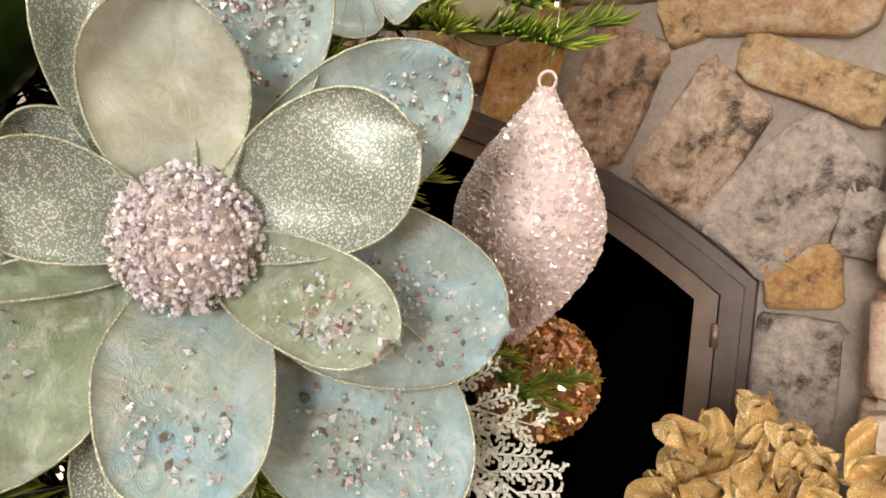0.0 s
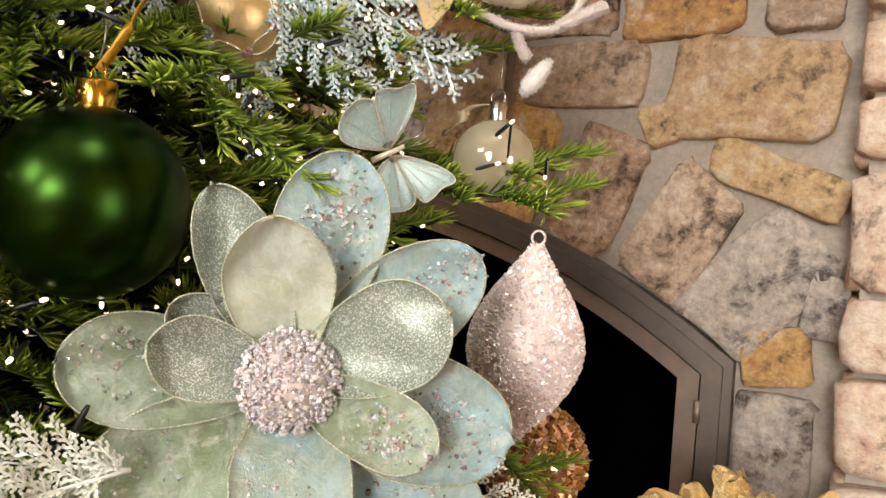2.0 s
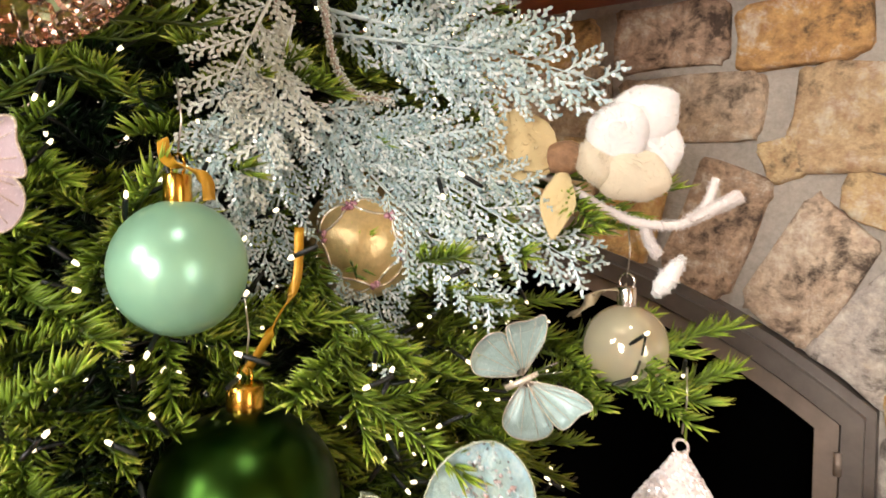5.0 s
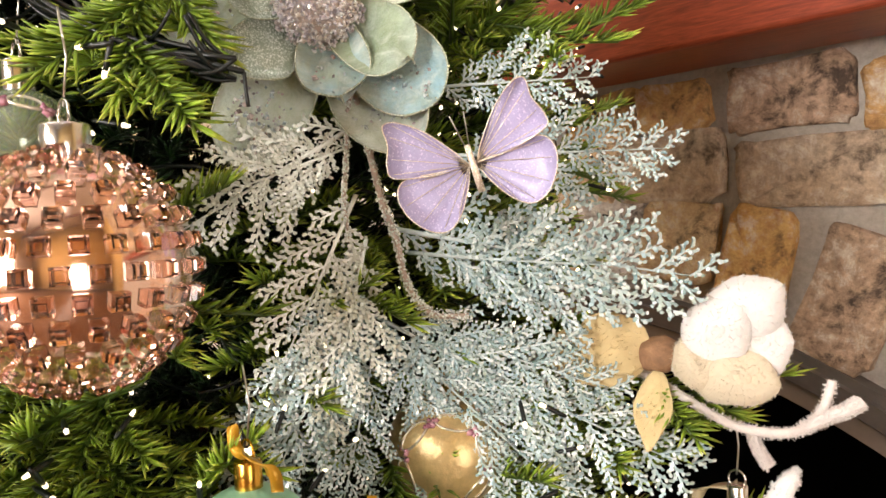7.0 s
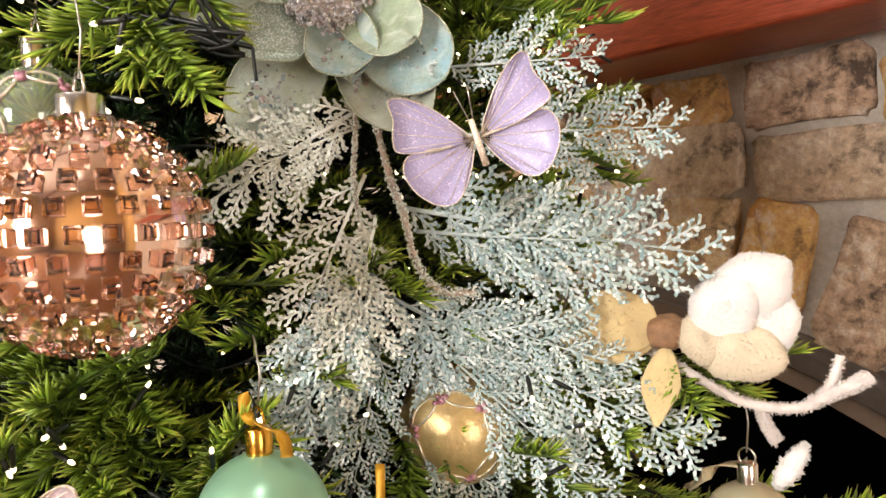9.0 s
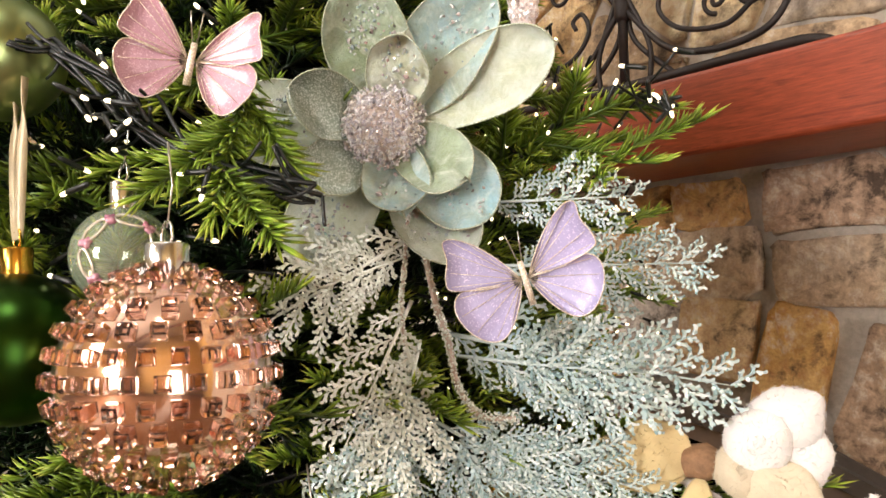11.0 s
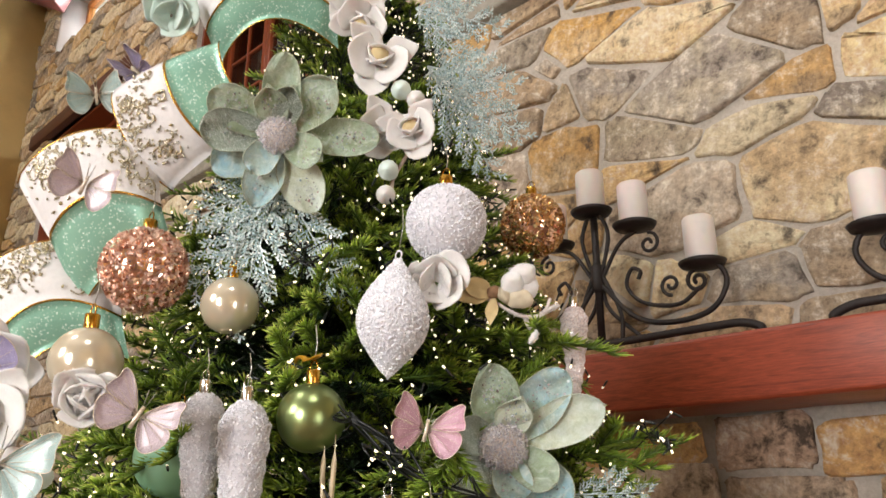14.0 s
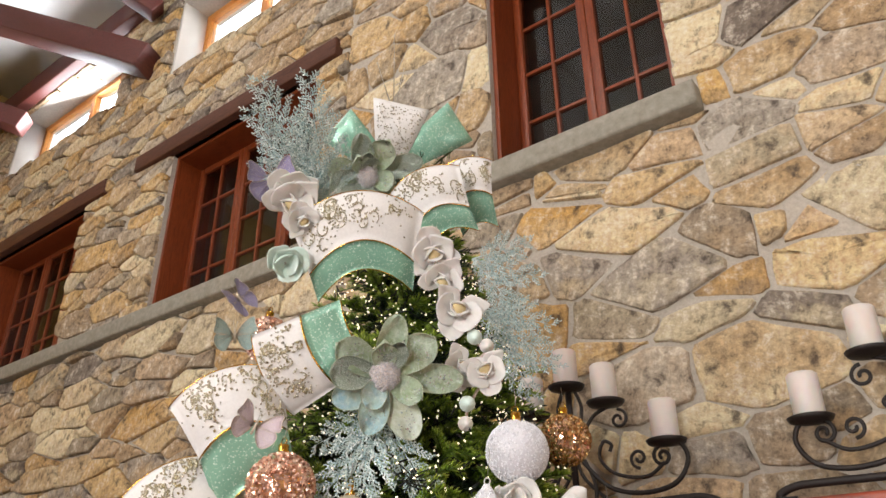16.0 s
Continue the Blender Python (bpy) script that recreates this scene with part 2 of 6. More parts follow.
SILVER_BEAD = bead_material("silver_gold_beads", ["cfc8b4", "b8a878", "e8e4d8", "9c8a5c"], 0.2, 0.6)
ROSE_BEAD = bead_material("rose_beads", ["b07484", "c89aa6", "8f5668"], 0.25, 0.2)
FROST = bead_material("frosted_cedar", ["98aca6", "c4d2ce", "a6c0c6", "e8f0ee", "86a2a4", "b4c2b8", "f0f6f6"], 0.25, 0.1)
FROST_WARM = bead_material("frosted_cedar_grey", ["bcc0b0", "d4d8ce", "eaeee8", "aeb2a2"], 0.3, 0.05)

GREEN_BALL = plain("dark_green_satin", "283e1a", 0.29, 1.0, 8, 0.1)
OLIVE_BALL = plain("olive_satin", "8c9a68", 0.3, 0.9, 8, 0.1)
MINT_BALL = plain("mint_pearl", "8fbfa2", 0.3, 0.25, 10, 0.06)
GOLD_BALL = plain("champagne_gold", "d2b984", 0.28, 0.5, 200, 0.15, 0.2)
PEARL_BALL = plain("champagne_pearl", "d8ccb4", 0.18, 0.5, 14, 0.06)
COPPER_BALL = plain("rose_copper", "f0cbb6", 0.10, 0.95, 10, 0.08)
CLEAR = Mat("champagne_glass").color((0.86, 0.78, 0.56, 1)).set(Roughness=0.08, Transmission_Weight=0.55, Metallic=0.25, IOR=1.25).m
CLEAR_GREEN = Mat("green_glass").color((0.66, 0.76, 0.58, 1)).set(Roughness=0.06, Transmission_Weight=0.8, Metallic=0.1, IOR=1.3).m
WING = glitter("aqua_wing", "b4d0cc", "dcebe8", 1600, 0.35, 0.05, 0.12, 0.35)
WING_LILAC = glitter("lilac_wing", "aca4cc", "d8cce4", 1600, 0.35, 0.05, 0.14, 0.1)
WING_PINK = glitter("pink_wing", "cf9fb0", "e8c8d4", 1600, 0.35, 0.05, 0.16, 0.1)
WING_PALE = glitter("pale_pink_wing", "dcc8d2", "f4e8ec", 1600, 0.35, 0.05, 0.14, 0.35)
VEIN = glitter("wing_glitter", "d8c6ae", "f8f0e2", 1800, 0.3, 0.4, 0.4)
FABRIC = plain("white_velvet_petal", "dad6d3", 0.9, 0, 120, 0.04, 0.15, Sheen_Weight=0.2, Subsurface_Weight=0.05)
FABRIC_TWIG = plain("white_flocked_twig", "d0c6c0", 0.9, 0, 160, 0.1, 0.3, Sheen_Weight=0.5)
FABRIC_CREAM = plain("cream_velvet_petal", "ccb88a", 0.9, 0, 30, 0.12, 0.15, Sheen_Weight=0.2)
FABRIC_PALE = plain("ivory_velvet_petal", "ccc0a8", 0.9, 0, 40, 0.06, 0.15, Sheen_Weight=0.2)
FABRIC_MINT = plain("pale_mint_petal", "cfe0d8", 0.8, 0, 60, 0.05, 0.2, Sheen_Weight=0.4)
CALYX = plain("brown_calyx", "8a6a50", 0.9, 0, 120, 0.35, 0.6)
RIBBON_WHITE = plain("white_ribbon_cloth", "d8d5d4", 0.55, 0, 220, 0.06, 0.15)
RIBBON_GREEN = glitter("green_glitter_ribbon", "93c6ae", "eefaf2", 620, 0.3, 0.2, 0.13)
GOLD_POINSETTIA = glitter("gold_poinsettia", "eac478", "fff2cc", 900, 0.4, 0.1, 0.3)
STAR_GOLD = plain("gold_straw", "d0a850", 0.4, 0.5, 60, 0.2)
# plaster greyed down to stand for the weak light behind the panes
ROOM_DIMMED = plain("darkened_room_plaster", "6e665e", 0.9, 0, 4, 0.08)


# ---------------------------------------------------------------- shapes


class Geo:
    """Vertices, faces and a value along each piece."""

    def __init__(self):
        self.v, self.f, self.u = [], [], []

    def add(self, v, f, u=None):
        n = len(self.v)
        self.v += [tuple(p) for p in v]
        self.f += [tuple(i + n for i in q) for q in f]
        self.u += u if u is not None else [0.5] * len(v)
        return self

    def join(self, other, m=None):
        return self.add([m @ Vector(p) for p in other.v] if m else other.v, other.f, other.u)


def part(name, g, material, parent=None, label="", smooth=True, m=None):
    me = bpy.data.meshes.new(name)
    me.from_pydata(g.v, [], g.f)
    me.materials.append(material)
    if smooth:
        me.polygons.foreach_set("use_smooth", [True] * len(me.polygons))
    uv = me.uv_layers.new(name="UVMap")
    idx = np.empty(len(me.loops), dtype=np.int32)
    me.loops.foreach_get("vertex_index", idx)
    uu = np.zeros((len(idx), 2), dtype=np.float32)
    uu[:, 0] = np.asarray(g.u, dtype=np.float32)[idx]
    uv.data.foreach_set("uv", uu.ravel())
    me.update()
    ob = new(name, me)
    if parent is not None:
        ob.parent = parent
    if m is not None:
        ob.matrix_basis = m
    return tagged(ob, label)


def thing(name, m, label, category, group="", kind=""):
    ob = new(name)
    ob.empty_display_size = 0.02
    ob.matrix_basis = m
    return tagged(ob, label, category, group, kind)


def face(center, toward, roll=0.0):
    """A pose at center whose z points toward a place, y up and x to the right as seen from there."""
    z = (Vector(toward) - Vector(center)).normalized()
    x = Vector((0, 0, 1)).cross(z).normalized()
    y = z.cross(x)
    r = Matrix((x, y, z)).transposed().to_4x4()
    return Matrix.Translation(center) @ r @ pose(0, 0, 0, 0, 0, roll)


def aim(base, way, roll=0.0):
    """A pose at base whose x runs along way."""
    q = Vector(way).to_track_quat("X", "Z").to_matrix().to_4x4()
    return Matrix.Translation(base) @ q @ pose(0, 0, 0, roll, 0, 0)


def block(x0, x1, y0, y1, z0, z1, bevel=0.004):
    bm = bmesh.new()
    bmesh.ops.create_cube(bm, size=1.0)
    for v in bm.verts:
        v.co = Vector(((x0 + x1) / 2 + v.co.x * (x1 - x0), (y0 + y1) / 2 + v.co.y * (y1 - y0), (z0 + z1) / 2 + v.co.z * (z1 - z0)))
    if bevel:
        bmesh.ops.bevel(bm, geom=bm.edges[:], offset=bevel, segments=2, affect="EDGES", profile=0.6)
    bm.verts.index_update()
    g = Geo().add([v.co[:] for v in bm.verts], [[v.index for v in f.verts] for f in bm.faces])
    bm.free()
    return g


def lathe(profile, n=24):
    v, f, u = [], [], []
    for k, (r, z) in enumerate(profile):
        for i in range(n):
            a = 2 * math.pi * i / n
            v.append((r * math.cos(a), r * math.sin(a), z))
            u.append(k / (len(profile) - 1))
    for k in range(len(profile) - 1):
        for i in range(n):
            j = (i + 1) % n
            f.append((k * n + i, k * n + j, (k + 1) * n + j, (k + 1) * n + i))
    f.append(tuple(range(n))[::-1])
    f.append(tuple((len(profile) - 1) * n + i for i in range(n)))
    return Geo().add(v, f, u)


def ball(r, n=32, k=18):
    return lathe([(r * math.sin(math.pi * i / k) + 1e-5, -r * math.cos(math.pi * i / k)) for i in range(k + 1)], n)


def tube(points, radius, n=6, taper=1.0, u=0.5):
    pts = [Vector(p) for p in points]
    v, f = [], []
    ref = Vector((0.3, 0.2, 1))
    for k, p in enumerate(pts):
        d = (pts[min(k + 1, len(pts) - 1)] - pts[max(k - 1, 0)]).normalized()
        a = d.cross(ref)
        if a.length < 0.05:
            a = d.cross(Vector((1, 0, 0)))
        a.normalize()
        b = d.cross(a)
        r = radius * (1 + (taper - 1) * k / (len(pts) - 1))
        for i in range(n):
            t = 2 * math.pi * i / n
            v.append(p + r * (math.cos(t) * a + math.sin(t) * b))
    for k in range(len(pts) - 1):
        for i in range(n):
            j = (i + 1) % n
            f.append((k * n + i, k * n + j, (k + 1) * n + j, (k + 1) * n + i))
    f.append(tuple(range(n))[::-1])
    f.append(tuple((len(pts) - 1) * n + i for i in range(n)))
    return Geo().add(v, f, [u] * len(v))


def spline(pts, n=8):
    p = [Vector(q) for q in pts]
    p = [2 * p[0] - p[1]] + p + [2 * p[-1] - p[-2]]
    out = []
    for i in range(1, len(p) - 2):
        for k in range(n):
            t = k / n
            out.append(0.5 * (2 * p[i] + (p[i + 1] - p[i - 1]) * t + (2 * p[i - 1] - 5 * p[i] + 4 * p[i + 1] - p[i + 2]) * t * t
                              + (3 * p[i] - p[i - 1] - 3 * p[i + 1] + p[i + 2]) * t ** 3))
    out.append(p[-2])
    return out


OCT_V = [(1, 0, 0), (-1, 0, 0), (0, 1, 0), (0, -1, 0), (0, 0, 1), (0, 0, -1)]
OCT_F = [(0, 2, 4), (2, 1, 4), (1, 3, 4), (3, 0, 4), (2, 0, 5), (1, 2, 5), (3, 1, 5), (0, 3, 5)]


def grain(g, p, r, rnd, flat=1.0):
    """One small faceted bead, turned at random."""
    e = Euler((rnd.uniform(0, 6), rnd.uniform(0, 6), rnd.uniform(0, 6))).to_matrix()
    s = r * rnd.uniform(0.7, 1.25)
    g.add([Vector(p) + e @ Vector((a * s, b * s, c * s * flat)) for a, b, c in OCT_V], OCT_F)


# ---------------------------------------------------------------- the stone wall
WALL_Y = 1.6


def clip(poly, nx, nz, d):
    """Keep the part of a convex outline with nx * x + nz * z <= d."""
    out = []
    for i, (x, z) in enumerate(poly):
        x2, z2 = poly[(i + 1) % len(poly)]
        a, b = nx * x + nz * z - d, nx * x2 + nz * z2 - d
        if a <= 0:
            out.append((x, z))
        if a * b < 0:
            t = a / (a - b)
            out.append((x + t * (x2 - x), z + t * (z2 - z)))
    return out


def poly_area(poly):
    return abs(sum(x * poly[(i + 1) % len(poly)][1] - poly[(i + 1) % len(poly)][0] * z for i, (x, z) in enumerate(poly))) / 2


def stone_geo(poly, depth, rnd):
    """A rough stone from a convex outline: worn edges and an uneven face; local to its centre."""
    cx, cz = [sum(c) / len(poly) for c in zip(*poly)]
    pts = []
    for i, (x, z) in enumerate(poly):
        x2, z2 = poly[(i + 1) % len(poly)]
        for t in (0.09, 0.5, 0.91):
            j = min(0.007, 0.03 * math.sqrt(poly_area(poly)))
            pts.append((x + t * (x2 - x) - cx + rnd.uniform(-j, j), z + t * (z2 - z) - cz + rnd.uniform(-j, j)))
    n = len(pts)
    tilt = (rnd.uniform(-0.05, 0.05), rnd.uniform(-0.05, 0.05))
    v, f = [], []
    for s, d in ((1.0, 0.0), (1.0, depth * 0.72), (0.972, depth * 0.93), (0.86, depth), (0.42, depth * 1.02)):
        for x, z in pts:
            k = (tilt[0] * x + tilt[1] * z) if d else 0
            w = rnd.uniform(-0.005, 0.005) if d > depth * 0.8 else 0
            v.append((x * s, -(d + k + w) if d else 0.0, z * s))
    for r in range(4):
        for i in range(n):
            j = (i + 1) % n
            f.append((r * n + i, r * n + j, (r + 1) * n + j, (r + 1) * n + i))
    v.append((0, -depth * 1.04, 0))
    for i in range(n):
        f.append((4 * n + i, 4 * n + (i + 1) % n, len(v) - 1))
    return Geo().add(v, f), cx, cz


# openings and built-in pieces: x0, x1, z0, z1
WINDOWS = [(-1.02, -0.23, 3.34, 4.56), (-3.50, -2.13, 3.34, 4.46), (-5.95, -4.53, 3.34, 4.44)]
CLERESTORY = [(-3.75, -2.30, 5.24, 5.95), (-6.25, -4.45, 5.34, 6.02)]
SILL = (-7.0, -0.148, 3.24, 3.34)
LINTELS = [(-3.88, -1.97, 4.46, 4.58), (-6.3, -4.25, 4.44, 4.56)]
KEEP_OUT = WINDOWS + CLERESTORY + [SILL] + LINTELS

wall = tagged(new("wall_fireplace"), "fieldstone fireplace wall with wide grey mortar joints", "wall", kind="structure")
wall_far = tagged(new("wall_gallery"), "ledgestone wall under clerestory windows with thin joints", "wall", kind="structure")


def wall_boxes(x0, x1, z0, z1, parent):
    """The mortar bed, with the openings through it."""
    holes = [h for h in WINDOWS + CLERESTORY + [(-1.92, 0.0, 0, 1.33)] if h[0] < x1 and h[1] > x0]
    zs = sorted({z0, z1, *[h[2] for h in holes], *[h[3] for h in holes]})
    g = Geo()
    for za, zb in zip(zs, zs[1:]):
        cuts = sorted((max(x0, h[0]), min(x1, h[1])) for h in holes if h[2] <= za + 1e-6 and h[3] >= zb - 1e-6)
        x = x0
        for a, b in cuts + [(x1, x1)]:
            if a > x + 1e-4:
                g.join(block(x, a, WALL_Y, WALL_Y + 0.32, za, zb, 0))
            x = max(x, b)
    part("mortar_bed", g, MORTAR, parent, smooth=False)


wall_boxes(-1.9, 2.6, 0.0, 6.4, wall)
wall_boxes(-6.6, -1.9, 0.0, 6.4, wall_far)


def rubble(x0, x1, z0, z1, row, step, stretch, gap, parent, rnd, proud=(0.008, 0.020)):
    sites, z = [], z0 - row[0]
    while z < z1 + row[1]:
        h = rnd.uniform(*row)
        x = x0 - rnd.uniform(0, step[1])
        while x < x1 + step[1]:
            w = rnd.uniform(*step)
            sites.append((x + w / 2, z + h / 2 + rnd.uniform(-0.5, 0.5) * h, rnd.uniform(-1, 1) * h * h * 0.42))
            x += w
        z += h
    for i, (sx, sz, sw) in enumerate(sites):
        poly = [(x0, z0), (x1, z0), (x1, z1), (x0, z1)]
        near = sorted(((ox - sx) ** 2 / stretch ** 2 + (oz - sz) ** 2, ox, oz, ow) for j, (ox, oz, ow) in enumerate(sites) if j != i and abs(ox - sx) < 1.3 and abs(oz - sz) < 0.8)
        for d2, ox, oz, ow in near[:26]:
            f = min(0.8, max(0.2, 0.5 + (sw - ow) / (2 * d2)))
            nx, nz = (ox - sx) / stretch ** 2, oz - sz
            ln = math.hypot(nx, nz)
            nx, nz = nx / ln, nz / ln
            poly = clip(poly, nx, nz, nx * (sx + (ox - sx) * f) + nz * (sz + (oz - sz) * f) - gap * rnd.uniform(0.35, 0.65))
            if len(poly) < 3:
                break
        for a, b, c, d in KEEP_OUT:
            if len(poly) < 3:
                break
            xs, zs = [p[0] for p in poly], [p[1] for p in poly]
            if max(xs) > a and min(xs) < b and max(zs) > c and min(zs) < d:
                cut = [clip(poly, 1, 0, a), clip(poly, -1, 0, -b), clip(poly, 0, 1, c - 0.004), clip(poly, 0, -1, -d - 0.004)]
                cut = [q for q in cut if len(q) > 2]
                poly = max(cut, key=poly_area) if cut else []
        if len(poly) < 3 or poly_area(poly) < 0.0022:
            continue
        g, cx, cz = stone_geo(poly, rnd.uniform(*proud), rnd)
        part("stone", g, STONE, parent, m=pose(cx, WALL_Y, cz))


# hearth stones round the arch: middle, width, height, turn, material, rise
HEARTH = [
    (-0.36, 1.700, 0.21, 0.110, 0, STONE_BURNT), (-0.115, 1.680, 0.225, 0.105, 1, STONE_ORANGE), (0.100, 1.690, 0.110, 0.130, 2, STONE_HEARTH),
    (-0.585, 1.710, 0.135, 0.085, 0, STONE_ORANGE), (-0.760, 1.705, 0.17, 0.090, 3, STONE_ORANGE), (-0.315, 1.555, 0.265, 0.110, -3, STONE_HEARTH),
    (0.020, 1.515, 0.300, 0.165, -5, STONE_HEARTH), (-0.435, 1.375, 0.110, 0.235, -14, STONE_ORANGE), (-0.255, 1.330, 0.135, 0.235, -22, STONE_BURNT),
    (-0.090, 1.248, 0.140, 0.230, -33, STONE_BURNT), (0.052, 1.165, 0.155, 0.255, -41, STONE_PALE), (-0.142, 1.452, 0.052, 0.062, 20, STONE_HEARTH),
    (0.070, 1.355, 0.225, 0.070, -22, STONE_HEARTH), (0.092, 1.040, 0.105, 0.085, 8, STONE_ORANGE), (0.095, 0.870, 0.118, 0.195, 0, STONE_PALE),
]
HEARTH_LOWER = [
    (0.095, 0.660, 0.120, 0.190, 0, STONE_HEARTH), (-0.600, 1.585, 0.21, 0.130, -2, STONE_HEARTH), (-0.580, 1.440, 0.150, 0.150, -8, STONE_HEARTH),
    (-0.740, 1.460, 0.150, 0.230, 3, STONE_PALE), (-0.800, 1.590, 0.160, 0.120, 0, STONE_HEARTH), (-0.910, 1.450, 0.150, 0.240, 6, STONE_HEARTH),
    (-1.080, 1.460, 0.150, 0.230, 12, STONE_BURNT), (-1.000, 1.640, 0.200, 0.180, 0, STONE_HEARTH), (0.165, 1.130, 0.05, 0.10, -10, STONE_PALE),
    (0.100, 0.440, 0.120, 0.200, 0, STONE_PALE), (0.100, 0.220, 0.120, 0.200, 0, STONE_HEARTH),
]
srng = random.Random(11)
for cx, cz, w, h, turn, mat in HEARTH + HEARTH_LOWER:
    a, c, s = 0.10, math.cos(radians(turn)), math.sin(radians(turn))
    q = []
    for sx, sz in ((-1, -1), (1, -1), (1, 1), (-1, 1)):
        px, pz = sx * (w + 0.016) / 2 * (1 + srng.uniform(-a, a)), sz * (h + 0.016) / 2 * (1 + srng.uniform(-a, a))
        q.append((cx + c * px - s * pz, cz + s * px + c * pz))
    # cut the corners so that the outline is worn round
    q2 = []
    for i in range(4):
        (x0, z0), (x1, z1) = q[i], q[(i + 1) % 4]
        k = srng.uniform(0.06, 0.13)
        q2 += [(x0 + k * (x1 - x0), z0 + k * (z1 - z0)), (x1 - k * (x1 - x0), z1 - k * (z1 - z0))]
    g, ox, oz = stone_geo(q2, srng.uniform(0.022, 0.034), srng)
    part("stone", g, mat, wall, m=pose(ox, WALL_Y, oz))

# the pillar beside the hearth carries the mantel
pillar = tagged(new("wall_pillar"), "ledgestone pillar beside the hearth, coloured pale pink as lit from the right", "pillar", kind="structure")
part("mortar_bed", block(0.215, 0.78, 1.50, 1.6 - 0.003, 0, 1.745, 0), MORTAR, pillar, smooth=False)
z = 0.0
while z < 1.70:
    h = srng.choice((0.09, 0.12, 0.17, 0.2))
    h = min(h, 1.735 - z)
    x = 0.19
    while x < 0.72:
        w = min(srng.uniform(0.16, 0.36), 0.79 - x)
        if w > 0.05 and h > 0.03:
            e = 0.012
            q = [(x + 0.004, z + 0.006 + srng.uniform(0, e)), (x + w - 0.006, z + 0.006 + srng.uniform(0, e)), (x + w - 0.006, z + h - srng.uniform(0, e)), (x + 0.004, z + h - srng.uniform(0, e))]
            g, ox, oz = stone_geo(q, srng.uniform(0.03, 0.06), srng)
            part("stone", g, STONE_PINK_LIT, pillar, m=pose(ox, 1.50, oz))
            # the stones turn the corner
            if x < 0.2:
                g, ox2, oz2 = stone_geo([(1.497, z + 0.006), (1.575, z + 0.008), (1.575, z + h - 0.006), (1.497, z + h - 0.004)], 0.018, srng)
                part("stone", g, STONE_PINK_LIT, pillar, m=Matrix.Translation((0.216, 1.537, oz2)) @ pose(0, 0, 0, 0, 0, -90))
        x += w
    z += h

# sill, lintels
part("sill_ledge", block(SILL[0], SILL[1], WALL_Y - 0.075, WALL_Y + 0.3, SILL[2], SILL[3], 0.012), CONCRETE, wall, "long grey concrete window ledge")
for a, b, c, d in LINTELS:
    part("lintel", block(a, b, WALL_Y - 0.055, WALL_Y + 0.2, c, d, 0.008), LINTEL, wall_far, "rough dark timber lintel")


def casement_window(n, x0, x1, z0, z1, sashes):
    w = tagged(new("window_%d" % n), "red-brown wooden casement window with small dark panes", "window", kind="structure")
    y = WALL_Y + 0.20
    j = 0.022
    for a, b in ((x0, x0 + j), (x1 - j, x1)):
        part("jamb", block(a, b, WALL_Y + 0.03, WALL_Y + 0.32, z0, z1, 0.003), FRAME_WOOD, w)
    part("head", block(x0 + j, x1 - j, WALL_Y + 0.03, WALL_Y + 0.32, z1 - j, z1, 0.003), FRAME_WOOD, w)
    part("window_sill", block(x0 + j, x1 - j, y - 0.01, y + 0.1, z0, z0 + 0.03, 0.004), FRAME_WOOD, w)
    sw = (x1 - x0 - 2 * j) / sashes
    for s in range(sashes):
        a = x0 + j + s * sw
        b = a + sw
        st = 0.042
        fr = block(a + 0.001, a + st, y, y + 0.05, z0 + 0.03, z1 - j, 0.004)
        fr.join(block(b - st, b - 0.001, y, y + 0.05, z0 + 0.03, z1 - j, 0.004))
        fr.join(block(a + st, b - st, y, y + 0.05, z0 + 0.03, z0 + 0.03 + st, 0.004))
        fr.join(block(a + st, b - st, y, y + 0.05, z1 - j - st, z1 - j, 0.004))
        sash = part("window_frame", fr, FRAME_WOOD, w)
        pz0, pz1 = z0 + 0.03 + st, z1 - j - st
        mid = (a + b) / 2
        part("muntin", block(mid - 0.008, mid + 0.008, y + 0.008, y + 0.04, pz0, pz1, 0.003), FRAME_WOOD, sash)
        for k in range(1, 4):
            zz = pz0 + (pz1 - pz0) * k / 4
            part("muntin", block(a + st, b - st, y + 0.010, y + 0.038, zz - 0.008, zz + 0.008, 0.003), FRAME_WOOD, sash)
        part("pane", block(a + st, b - st, y + 0.022, y + 0.026, pz0, pz1, 0), GLASS, sash, smooth=False)
    # closed box for the room behind: shuts out sky light, dimness in its colour
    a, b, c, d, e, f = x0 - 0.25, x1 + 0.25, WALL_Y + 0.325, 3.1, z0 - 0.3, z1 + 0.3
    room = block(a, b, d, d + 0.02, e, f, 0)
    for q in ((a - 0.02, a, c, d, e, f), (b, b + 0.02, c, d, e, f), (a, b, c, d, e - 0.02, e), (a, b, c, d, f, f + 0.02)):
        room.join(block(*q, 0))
    part("room_behind", room, ROOM_DIMMED, w, smooth=False)


for n, (a, b, c, d) in enumerate(WINDOWS):
    casement_window(n + 1, a, b, c, d, 2 if n == 0 else 3)


